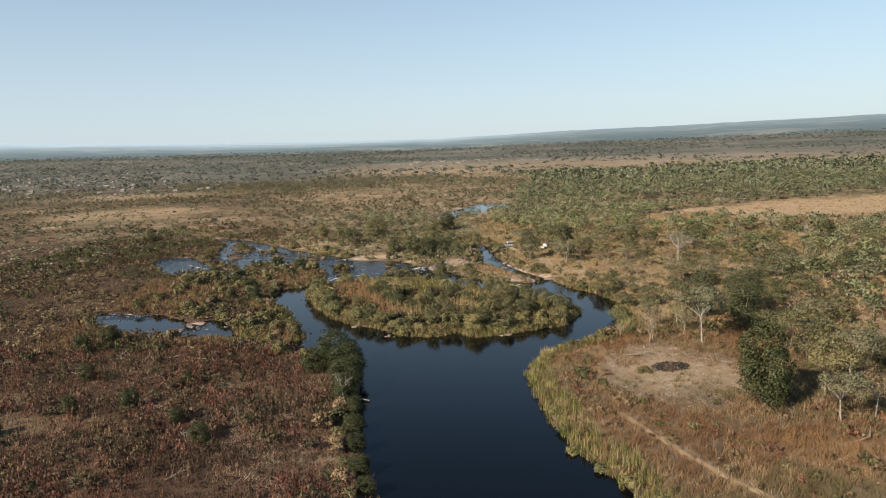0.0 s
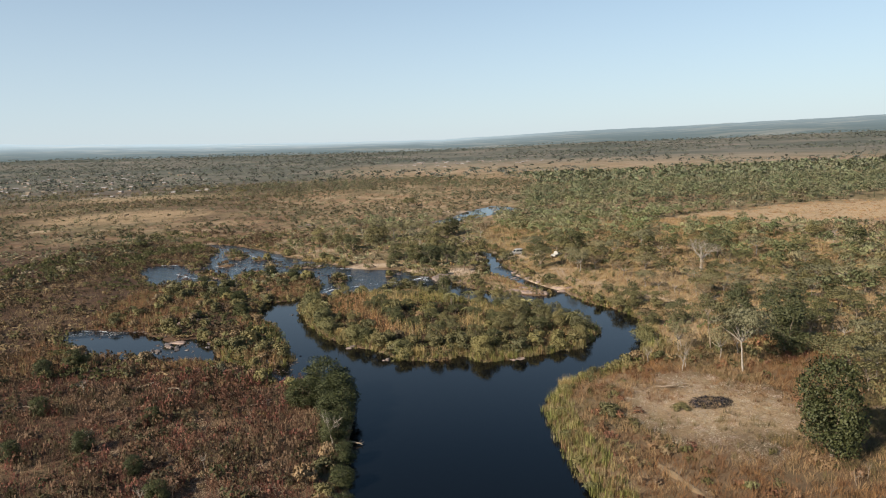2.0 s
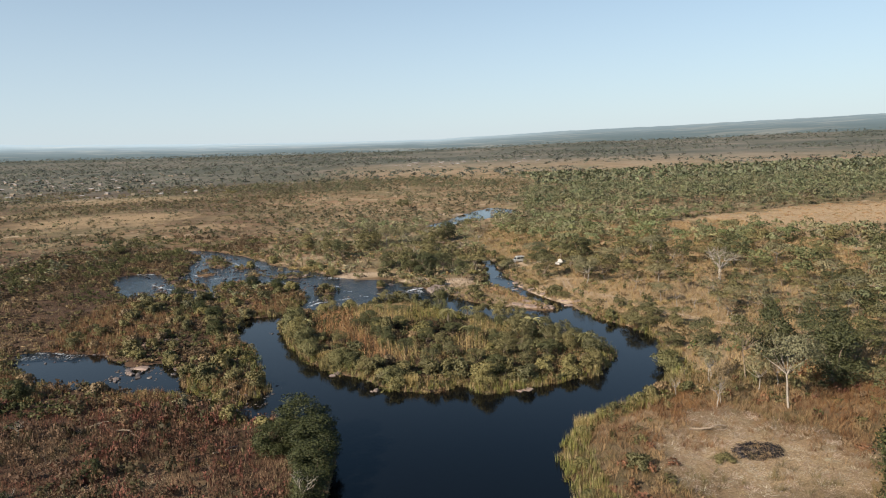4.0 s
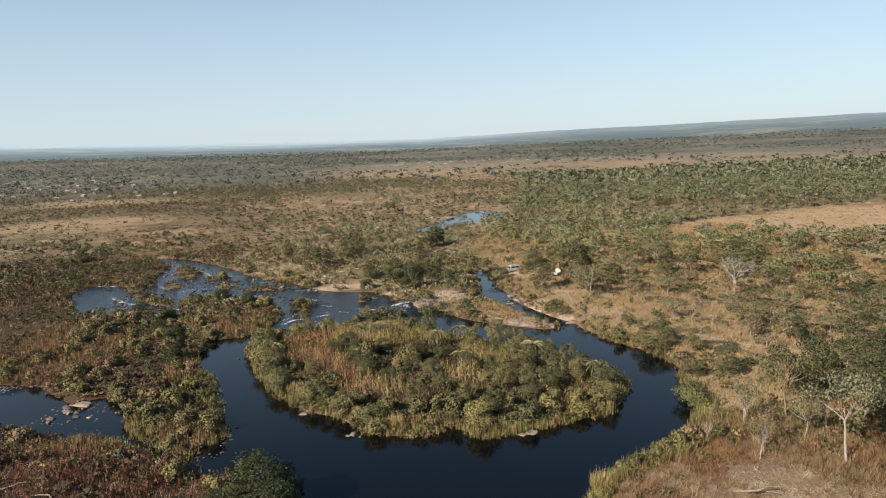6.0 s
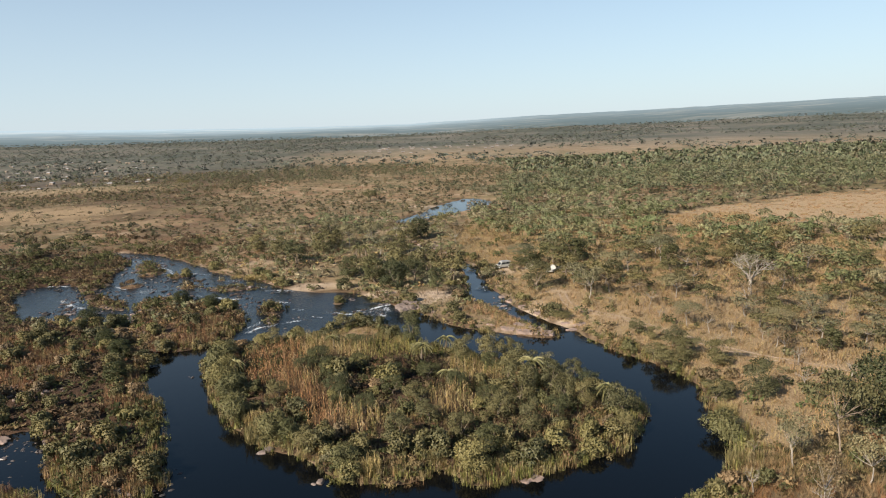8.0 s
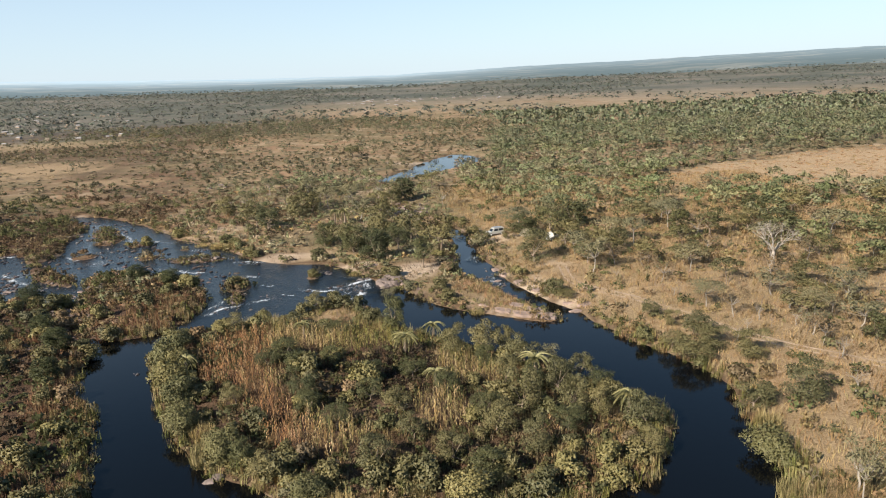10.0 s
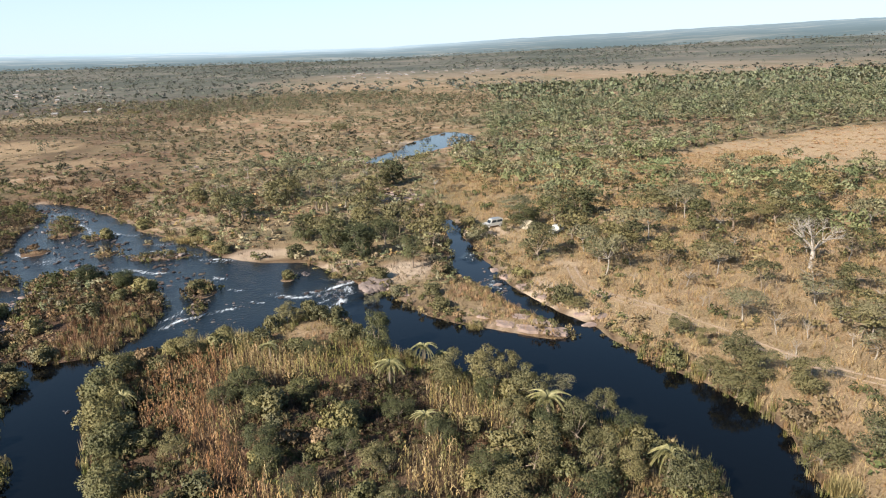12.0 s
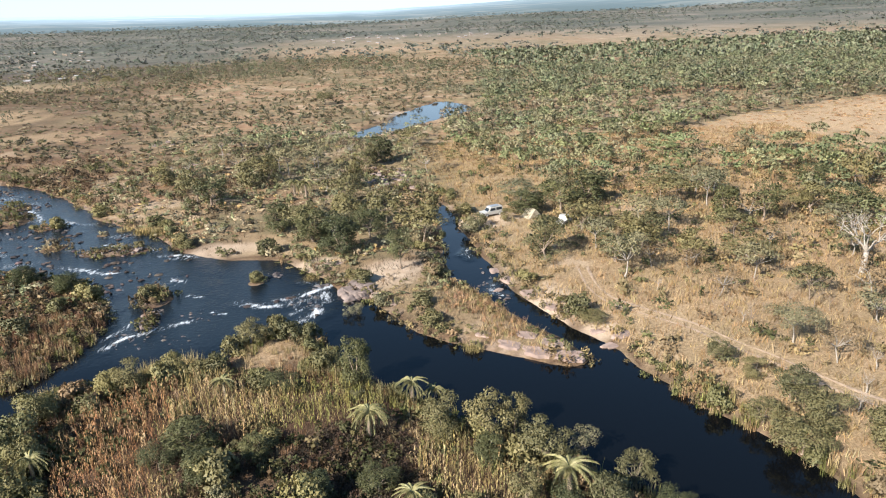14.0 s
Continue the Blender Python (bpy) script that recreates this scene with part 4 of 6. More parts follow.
for xy, mix in ((island_rim, (0.54, 0.38, 0.04, 0.04)), (island_mid, (0.54, 0.30, 0.08, 0.08)), (banks, (0.46, 0.26, 0.14, 0.14))):
    kinds = rs.choice(4, len(xy), p=mix)
    for k in range(4):
        plant_thing(bushes[k], [(x, y, rs.uniform(0, 360), rs.uniform(0.6, 1.25), rs.uniform(0.8, 1.3)) for x, y in xy[kinds == k]], used)

shore_bush = tree("bush", 75, 4.4, 3.2, "bush", LEAF_LIME, BARK, 5200, 0.22, 26, 0.02, 8, "large yellow-green bush overhanging the water", "bush")
plant_thing(shore_bush, [(-32.5, 173, 0, 0.95, 1.1), (-30.5, 166, 90, 0.9, 1.0), (-30.2, 170, 200, 0.7, 1.3), (-33.2, 178.5, 140, 0.8, 1.1), (-27.6, 161, 310, 0.75, 1.2), (-22, 187, 60, 0.6, 1.2), (-28, 184, 20, 0.6, 1.1), (-25.5, 154, 40, 0.8, 1.0), (-19, 147, 10, 0.75, 1.0), (-9, 138, 200, 0.7, 0.9), (6, 135.5, 250, 0.85, 1.0), (36.8, 141, 20, 0.9, 0.9)], used)
plant_thing(bushes[0], [(-13, 77, 0, 0.7, 1.0), (-14.6, 85, 60, 0.8, 1.0), (-15.6, 91, 120, 0.9, 1.0), (-10.8, 69, 200, 0.7, 1.0), (21, 104, 33, 0.9, 1.0), (31, 104, 80, 0.7, 0.7)], used)
plant_thing(bushes[1], [(15.2, 80, 10, 0.7, 0.8), (17.6, 75, 60, 0.8, 0.7), (19.8, 70.5, 110, 0.8, 0.8), (15.0, 86, 150, 0.6, 0.9), (14.8, 92, 200, 0.7, 0.7), (14.6, 99, 250, 0.6, 0.8), (15.0, 106, 300, 0.7, 0.8), (17.2, 115, 20, 0.7, 0.8), (21.2, 121, 70, 0.8, 0.7), (21.4, 66, 190, 0.9, 0.8), (28, 126, 30, 0.8, 0.8)], used)
plant_thing(bushes[3], [(-14.2, 81, 40, 1.0, 1.1), (-17, 88, 130, 1.1, 1.2), (-15.5, 94.5, 220, 0.9, 1.4), (-12.6, 73, 310, 0.9, 1.0)], used)
west_land = few(jittered(-78, -31, 126, 232, 4.6, rs, lambda x, y: dry_land(x, y, 0.8) * np.clip(0.5 + 0.9 * lumps(x, y, 14, 2, 75), 0, 1) * np.where(inside_by(x, y, LANDS[1]) > 0, 0.2, 1)), 66)
kinds = rs.choice(4, len(west_land), p=(0.50, 0.20, 0.08, 0.22))
for k in range(4):
    plant_thing(bushes[k], [(x, y, rs.uniform(0, 360), rs.uniform(0.7, 1.3), rs.uniform(0.8, 1.2)) for x, y in west_land[kinds == k]], used)
# ---- palms on the island ----
def palm(seed, h, fronds, reach):
    r2 = np.random.RandomState(seed)
    root = tagged(new("palm"), "wild date palm with arching pale green fronds", "palm", "palms on the island")
    v, f = tube(bent((0, 0, -0.3), (0.15, 0.1, h), r2, 0.03), np.linspace(0.24, 0.17, 5), 8)
    part("trunk", quick_mesh("trunk", v, f, BARK), root)
    tri = []
    n = 15
    for i in range(n):
        t = (i + 0.5) / n
        x, z = reach * (0.98 * t - 0.16 * t * t), reach * (0.78 * t - 1.35 * t * t)
        w = reach * 0.15 * (1 - 0.7 * t) + 0.04
        for s in (-1, 1):
            tri.append([(x - 0.03 * reach, 0, z), (x + 0.05 * reach, 0, z), (x + 0.10 * reach, s * w, z - 0.16 * reach * (0.4 + t))])
    tri = np.array(tri)
    me = quick_mesh("frond", tri.reshape(-1, 3), np.arange(len(tri) * 3).reshape(-1, 3), FROND)
    for i in range(fronds):
        ob = part("frond", me, root)
        ob.matrix_basis = pose(0.15, 0.1, h, r2.uniform(-8, 8), r2.uniform(-42, 28), i * 360 / fronds + r2.uniform(-9, 9))
    return root
palm_a = palm(81, 2.5, 24, 1.75)
plant_thing(palm_a, [(0.5, 170.9, 0, 1.1, 1), (4.9, 177.4, 60, 0.95, 1), (-14.7, 180.3, 120, 0.85, 1), (16.9, 160.2, 200, 1.25, 1), (-28.9, 168.5, 300, 0.85, 1.25), (25.0, 148.7, 30, 1.0, 1.2), (4.2, 159.8, 75, 0.9, 0.8), (7.4, 178.8, 150, 0.7, 1.1), (-14, 262, 75, 1.1, 1.3), (-17, 266, 10, 1.0, 1.2), (-4, 300, 200, 1.0, 1)], used)

# ---- undergrowth ----
REED_LEAF = leafy("reed_blades", (0.20, 0.175, 0.066), (0.36, 0.29, 0.14), 0.4)
def reed_clump(seed):
    t = tuft(seed, 460, 1.25, 0.5, 0.035)
    t[:, 2, 2] *= 1 - 0.35 * (np.hypot(t[:, 0, 0], t[:, 0, 1]) / 1.25) ** 2
    me = quick_mesh("reed_clump", t[..., :3].reshape(-1, 3), np.arange(3 * len(t)).reshape(-1, 3), REED_LEAF, None, t[..., 3:].reshape(-1, 3))
    return tagged(new("reed_clump", me), "tall tan and yellow-green reed clump at the water", "reeds", "reed clumps along the river")
CLUMPS = [(-61.5, 247, 1.5, 1.9), (-44.5, 248, 2.2, 1.7), (-41, 246.5, 2.0, 1.6), (-49, 251, 2.0, 1.9), (-17.5, 216.7, 1.2, 1.5), (-9, 216.5, 1.5, 1.6), (12.8, 188.8, 1.5, 1.3), (-31.5, 213.2, 1.5, 1.7), (-21.5, 190.0, 2.0, 2.4), (-25, 188, 1.6, 2.3),
          (-34.6, 183.5, 1.7, 2.2), (-20.8, 147.3, 2.2, 2.4), (-22.4, 151.5, 1.5, 2.0), (16.2, 141.6, 1.5, 1.8), (-6, 136.4, 1.6, 2.0), (1.5, 138.4, 1.5, 1.9), (35.5, 134, 1.8, 1.9), (39.5, 146, 1.6, 2.0), (18, 118.5, 1.6, 1.9)]
clump = reed_clump(90)
for i, (x, y, w, t) in enumerate(CLUMPS):
    m = pose(x, y, stand(x, y, 0.15), 0, 0, 67 * i) @ Matrix.Diagonal((w / 1.5, w / 1.5, t, 1))
    if i:
        copy_at(clump, m)
    else:
        clump.matrix_basis = m
TUFTS = [tuft(s, 16, 0.46, 0.68, 0.024) for s in range(4)]
HAY = [tuft(20 + s, 8, 0.50, 0.42, 0.030) for s in range(5)]
REEDS = [tuft(10 + s, 20, 0.36, 0.26, 0.030) for s in range(4)]
STALKS = [stalk(s) for s in range(5)]
SHRUBS = [shrub(100 + s, 54, 0.25) for s in range(5)]
WEEDS = [np.concatenate([shrub(120 + s, 24, 0.21, "bush", 6), tuft(40 + s, 10, 0.5, 0.35, 0.022)]) for s in range(4)]
NORTH = [(0.196, 0.194, 0.101), (0.249, 0.237, 0.138), (0.317, 0.264, 0.164), (0.153, 0.155, 0.079)]
OCHRE = [(0.35, 0.245, 0.115), (0.29, 0.19, 0.086), (0.38, 0.285, 0.15), (0.24, 0.15, 0.068)]
WEST = [(0.078, 0.080, 0.033), (0.118, 0.112, 0.048), (0.085, 0.062, 0.036), (0.120, 0.078, 0.046), (0.185, 0.135, 0.072), (0.26, 0.192, 0.105)]

def strew(name, templates, xy, across, up, colours, label, category, weights=None, vary=0.25, patches=0, lowest=-9.0):
    """Plants at xy in the colours given; patches: a seed, if like colours stand together."""
    n = len(xy)
    if patches:
        k = np.clip((lumps(xy[:, 0], xy[:, 1], 12, 2, patches) * 0.9 + 0.5 + rs.uniform(-0.22, 0.22, n)) * len(colours), 0, len(colours) - 1).astype(int)
        hues = np.array(colours)[k] * rs.uniform(1 - vary, 1 + vary, (n, 1))
        s = np.stack([rs.uniform(*across, n), rs.uniform(*up, n)], 1)
        return scatter(name, templates, xy, s, rs.uniform(0, 2 * np.pi, n), hues, label, category, rs, 0.05, lowest)
    s = np.stack([rs.uniform(*across, n), rs.uniform(*up, n)], 1)
    return scatter(name, templates, xy, s, rs.uniform(0, 2 * np.pi, n), palette(rs, n, colours, weights, vary), label, category, rs, 0.05, lowest)

# rusty weeds on the near west bank
xy = jittered(-80, -8, 30, 128, 0.9, rs, lambda x, y: dry_land(x, y, 0.3) * smooth(y, 28, 66) * np.clip(0.7 + 0.5 * lumps(x, y, 6, 2, 67), 0, 1))
strew("tall_grass", HAY, xy, (0.9, 1.5), (0.6, 1.5), [(0.128, 0.052, 0.034), (0.165, 0.080, 0.046), (0.084, 0.036, 0.026), (0.085, 0.062, 0.032), (0.25, 0.165, 0.10)], "tall brown and rusty grass on the west bank", "grass", None, 0.2, 73)
xy = jittered(-95, -8, 30, 132, 1.15, rs, lambda x, y: dry_land(x, y, 0.3) * smooth(y, 28, 66) * np.clip(0.75 + 0.4 * lumps(x, y, 8, 2, 31), 0, 1))
tall = lumps(xy[:, 0], xy[:, 1], 7, 2, 20) > 0.02
strew("dry_weeds", WEEDS, xy[~tall], (0.4, 1.1), (0.35, 0.9), [(0.078, 0.048, 0.030), (0.105, 0.052, 0.034), (0.155, 0.064, 0.046), (0.135, 0.075, 0.048), (0.105, 0.082, 0.044), (0.15, 0.098, 0.062)], "low rust-brown weeds covering the west bank", "weeds", None, 0.25, 72)
strew("dry_weeds", WEEDS, xy[tall], (0.5, 1.25), (1.4, 2.6), [(0.078, 0.048, 0.030), (0.105, 0.052, 0.034), (0.155, 0.064, 0.046), (0.135, 0.075, 0.048), (0.105, 0.082, 0.044), (0.15, 0.098, 0.062)], "tall stands of rust-brown weeds on the west bank", "weeds", None, 0.25, 72)
xy = jittered(-80, -14, 62, 130, 0.8, rs, lambda x, y: dry_land(x, y, 0.8) * smooth(lumps(0.35 * x - 0.2 * y, y + 0.5 * x, 6, 2, 99) + 0.5 * lumps(x, y, 25, 1, 15), 0.18, 0.45) * 0.8)
strew("flattened_grass", TUFTS, xy, (1.2, 2.2), (0.15, 0.45), [(0.27, 0.195, 0.125), (0.20, 0.135, 0.082), (0.34, 0.26, 0.18)], "pale flattened grass among the rusty weeds", "grass")
xy = jittered(-80, -18, 108, 132, 1.1, rs, lambda x, y: dry_land(x, y, 0.5) * smooth(lumps(0.5 * x, y, 9, 2, 16), 0.0, 0.3) * 0.8)
strew("undergrowth", SHRUBS, xy, (0.4, 0.9), (0.25, 0.7), [(0.10, 0.115, 0.045), (0.14, 0.13, 0.055), (0.20, 0.13, 0.06)], "low green herbs behind the ponds", "undergrowth")
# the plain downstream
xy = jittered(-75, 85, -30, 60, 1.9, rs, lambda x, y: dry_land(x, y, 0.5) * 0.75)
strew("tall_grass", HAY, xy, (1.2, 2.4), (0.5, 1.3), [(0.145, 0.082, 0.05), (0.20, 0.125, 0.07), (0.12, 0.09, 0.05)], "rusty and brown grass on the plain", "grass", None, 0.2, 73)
# reddish grass on the near east bank
xy = jittered(12, 75, 34, 135, 0.72, rs, lambda x, y: dry_land(x, y, 0.8) * smooth(y, 32, 66) * np.clip(0.9 + 0.4 * lumps(x, y, 8, 2, 32), 0, 1) * (1 - 0.9 * (np.hypot((x - 36) / 13, (y - 106) / 18) < 0.75 + 0.6 * lumps(x, y, 7, 2, 66))))
strew("tall_grass", TUFTS, xy, (0.8, 1.4), (0.7, 1.5), [(0.25, 0.138, 0.060), (0.19, 0.098, 0.046), (0.31, 0.205, 0.105), (0.14, 0.112, 0.048)], "tall rusty dry grass on the east bank", "grass", None, 0.2, 74)
xy = jittered(13, 90, 58, 135, 2.0, rs, lambda x, y: dry_land(x, y, 1.2) * np.clip(0.40 + 1.1 * lumps(x, y, 10, 2, 62), 0, 0.9) * (np.hypot((x - 36) / 12, (y - 106) / 17) > 0.9))
strew("scrub", SHRUBS, xy, (0.5, 1.4), (0.5, 1.5), [(0.12, 0.11, 0.045), (0.17, 0.145, 0.07), (0.23, 0.16, 0.09), (0.20, 0.10, 0.06)], "olive and brown scrub on the east bank", "scrub")
xy = jittered(-95, -14, 60, 128, 3.4, rs, lambda x, y: dry_land(x, y, 1.2) * np.clip(0.35 + 1.1 * lumps(x, y, 14, 2, 63), 0, 0.9))
strew("scrub", SHRUBS, xy, (0.8, 2.0), (0.9, 2.4), [(0.065, 0.058, 0.030), (0.09, 0.074, 0.040), (0.115, 0.07, 0.045)], "dark brown and olive scrub among the weeds", "scrub")
# green reeds along the water
xy = jittered(-45, 45, 58, 200, 0.55, rs, lambda x, y: (shore(x, y) < 0.75) * (shore(x, y) > np.where((x > 5) & (y < 136), -3.4, -2.2) - 1.4 * lumps(x, y, 6, 2, 64)) * (0.7 * ((x > 5) & (y < 136)) + 0.42 * ((y >= 136) | ((x <= 5) & (y > 130)) | ((x < 32) & (y > 131) & (shore(x, y - 4) > 1))) * ~((x > 2) & (y > 180))))
strew("reeds", REEDS, xy, (0.8, 1.4), (0.7, 1.9), [(0.23, 0.22, 0.068), (0.30, 0.26, 0.105), (0.17, 0.17, 0.05), (0.34, 0.27, 0.14), (0.24, 0.16, 0.075)], "yellow-green reeds lining the water", "reeds")
# tan reed grass on the tongue of land between the channels
xy = jittered(4, 24, 186, 213, 0.5, rs, lambda x, y: (shore(x, y) < -0.4) * (np.minimum.reduce([np.hypot(x - 17, y - 194) / 3.6, np.hypot(x - 14, y - 200) / 5, np.hypot(x - 12.5, y - 206) / 3.5]) < 1 + 0.4 * lumps(x, y, 4, 2, 82)) * np.clip(0.55 + 0.9 * lumps(x, y, 5, 2, 83), 0, 0.8))
strew("reed_grass", REEDS, xy, (0.6, 1.0), (0.5, 1.15), [(0.40, 0.25, 0.14), (0.33, 0.20, 0.11), (0.46, 0.33, 0.20), (0.26, 0.21, 0.10)], "tan reed grass on the tongue of land", "grass")
xy = jittered(2, 27, 183, 214, 1.3, rs, lambda x, y: (shore(x, y) < -0.3) * np.clip(0.25 + 0.7 * lumps(x, y, 5, 2, 84), 0, 0.6) * (y < 232 - x))
strew("undergrowth", SHRUBS, xy, (0.4, 0.9), (0.3, 0.8), [(0.20, 0.18, 0.08), (0.27, 0.22, 0.11), (0.33, 0.25, 0.15)], "low olive and tan growth on the tongue of land", "undergrowth")
# tall feathery reeds on the island's upstream rim
xy = jittered(-36, 4, 172, 200, 0.5, rs, lambda x, y: (inside_by(x, y, LANDS[0]) > 0.3) * (inside_by(x, y, LANDS[0]) < 5) * (y > 178 - 0.25 * x) * ~clearing(x, y) * np.clip(0.15 + 1.2 * lumps(x, y, 6, 2, 85), 0, 0.7))
strew("reeds", REEDS, xy, (0.8, 1.3), (1.4, 2.6), [(0.27, 0.23, 0.10), (0.33, 0.27, 0.14), (0.21, 0.19, 0.075)], "tall olive-tan reeds on the island's rim", "reeds", None, 0.15)
xy = jittered(-84, -31, 130, 206, 0.7, rs, lambda x, y: dry_land(x, y, 0.2) * smooth(lumps(x, y, 9, 2, 76), -0.12, 0.15) * 0.8)
strew("reed_grass", REEDS, xy, (0.7, 1.1), (1.0, 2.0), [(0.29, 0.175, 0.092), (0.23, 0.125, 0.068), (0.25, 0.19, 0.09), (0.18, 0.10, 0.058)], "tan and rusty reed grass on the western peninsula", "grass")
# ochre grass of the slope and upstream
xy = jittered(14, 125, 130, 320, 0.82, rs, lambda x, y: dry_land(x, y, 1.0) * np.where(off_track(x, y, 0.95), 1.0, 0.25) * np.clip(0.80 + 0.5 * lumps(x, y, 12, 2, 33), 0, 1))
strew("dry_grass", HAY, xy, (1.0, 1.9), (0.4, 1.2), OCHRE, "ochre dry grass between the trees", "grass", None, 0.14)
xy = jittered(-130, 14, 125, 330, 1.25, rs, lambda x, y: dry_land(x, y, 0.6) * np.clip(0.5 + 0.6 * lumps(x, y, 12, 2, 34), 0, 1) * (1 - 0.45 * (np.hypot((x + 24) / 11, (y - 235) / 6) < 1)))
strew("dry_grass", HAY, xy, (1.0, 1.9), (0.4, 1.2), WEST[2:], "brown and ochre grass on the braided west side", "grass", None, 0.2, 71)
# maize plot and weeds on the island
on_island = lambda x, y: inside_by(x, y, LANDS[0])
plot = lambda x, y: (on_island(x, y) > 2) * ~clearing(x, y) * smooth(maize_at(x, y) + 1.6 * lumps(x, y, 4, 2, 86), -0.4, 0.6) * 0.9
gold = lambda x, y: smooth(x + 0.25 * (y - 170) + 4 * lumps(x, y, 8, 2, 87), -19, -14)
lime = lambda x, y: smooth(x - 0.15 * (y - 174) + 3 * lumps(x, y, 7, 2, 88), -12, -7) * smooth(y, 165, 172)
for share, colours, label in ((lambda x, y: 1 - gold(x, y), [(0.38, 0.215, 0.10), (0.44, 0.29, 0.15), (0.27, 0.145, 0.07), (0.16, 0.10, 0.05)], "rust-brown dry maize stalks in an island plot"),
                              (lambda x, y: gold(x, y) * (1 - lime(x, y)), [(0.43, 0.31, 0.145), (0.36, 0.265, 0.11), (0.48, 0.37, 0.20), (0.18, 0.13, 0.06), (0.25, 0.22, 0.085)], "golden drying maize stalks on the island"),
                              (lambda x, y: lime(x, y), [(0.30, 0.26, 0.085), (0.24, 0.22, 0.07), (0.34, 0.28, 0.12), (0.14, 0.12, 0.045)], "yellow-green ripening maize on the island")):
    xy = jittered(-32, 26, 138, 192, 0.55, rs, lambda x, y: plot(x, y) * share(x, y))
    strew("maize", STALKS, xy, (1.2, 2.2), (1.3, 2.7), colours, label, "maize")
# low weeds whose dark browns mostly stand for the trees' shade
xy = jittered(-9, 10, 160, 175, 0.5, rs, lambda x, y: tree_shade_patch(x, y) * 0.8)
strew("dry_weeds", WEEDS, xy, (0.5, 0.9), (0.4, 1.1), [(0.040, 0.029, 0.021), (0.058, 0.040, 0.028), (0.034, 0.030, 0.019), (0.085, 0.062, 0.042)], "trampled brown weeds on the island, darkened for tree shade", "weeds")
xy = jittered(-17, -5, 185, 196, 0.6, rs, lambda x, y: clearing(x, y) * np.clip(0.5 + 0.8 * lumps(x, y, 4, 2, 89), 0, 0.8))
strew("dry_grass", HAY, xy, (0.7, 1.2), (0.2, 0.6), OCHRE, "short dry grass in the island's clearing", "grass")
xy = jittered(-36, 30, 132, 198, 1.1, rs, lambda x, y: (on_island(x, y) > 0.6) * ~clearing(x, y) * np.where(maize_at(x, y) > 0, 0.25, 0.75))
strew("undergrowth", SHRUBS, xy, (0.5, 1.2), (0.5, 1.5), [(0.066, 0.068, 0.027), (0.095, 0.092, 0.04), (0.14, 0.112, 0.056), (0.105, 0.066, 0.038)], "olive and tan undergrowth on the island", "undergrowth", (0.34, 0.32, 0.2, 0.14))
xy = jittered(-36, 30, 132, 198, 0.75, rs, lambda x, y: (on_island(x, y) > 0.8) * (maize_at(x, y) < 0.3) * ~tree_shade_patch(x, y) * np.clip(0.35 + 0.9 * lumps(x, y, 6, 2, 97), 0, 0.8))
strew("tall_grass", REEDS, xy, (0.6, 1.1), (0.6, 1.5), [(0.30, 0.22, 0.10), (0.22, 0.17, 0.075), (0.36, 0.27, 0.15), (0.25, 0.15, 0.08)], "tan and olive grass between the island's bushes", "grass", None, 0.2, 98)
# thicket on every shore
xy = jittered(-118, 44, 118, 300, 1.45, rs, lambda x, y: (shore(x, y) < 0.7) * (shore(x, y) > -3.2) * np.clip(0.55 + 0.7 * lumps(x, y, 9, 2, 51), 0, 0.9) * (np.hypot((x + 25) / 11, (y - 230) / 6) > 1) * (np.hypot(x - 22, y - 190) > 6) * (np.hypot((x - 29) / 4, (y - 189) / 5) > 1))
strew("bank_thicket", SHRUBS, xy, (0.5, 1.3), (0.5, 1.6), [(0.12, 0.115, 0.045), (0.18, 0.155, 0.07), (0.26, 0.19, 0.10), (0.10, 0.085, 0.045)], "olive and tan thicket along the shores", "undergrowth")
# scrub of the west side and of the slope
xy = jittered(-150, -24, 126, 330, 2.6, rs, lambda x, y: dry_land(x, y, 0.4) * np.clip(0.55 + 0.8 * lumps(x, y, 16, 2, 36), 0, 1) * np.where((y > 232) & (x > -70), 0.3, 1.0))
strew("scrub", SHRUBS, xy, (0.8, 2.2), (0.8, 2.4), WEST[:4], "dark olive and brown scrub on the braided banks", "scrub", None, 0.2, 71)
xy = jittered(20, 170, 125, 345, 2.7, rs, lambda x, y: (dry_land(x, y, 1.2) & ~field_at(x, y) & off_track(x, y, 2.2)) * np.clip(0.5 + 0.7 * lumps(x, y, 18, 2, 37), 0, 1))
strew("scrub", SHRUBS, xy, (0.6, 1.9), (0.6, 2.0), [(0.095, 0.10, 0.042), (0.145, 0.135, 0.062), (0.22, 0.17, 0.085), (0.26, 0.19, 0.095)], "olive scrub between the trees of the slope", "scrub")
xy = jittered(-60, 14, 205, 345, 3.0, rs, lambda x, y: (dry_land(x, y, 0.6) & (np.hypot((x + 24) / 11, (y - 235) / 6) > 1) & (np.hypot(x - 3, y - 215) > 8)) * np.clip(0.55 + 0.7 * lumps(x, y, 14, 2, 38), 0, 1))
strew("scrub", SHRUBS, xy, (0.8, 2.0), (0.8, 2.2), NORTH, "grey-olive scrub on the land between the channels", "scrub")

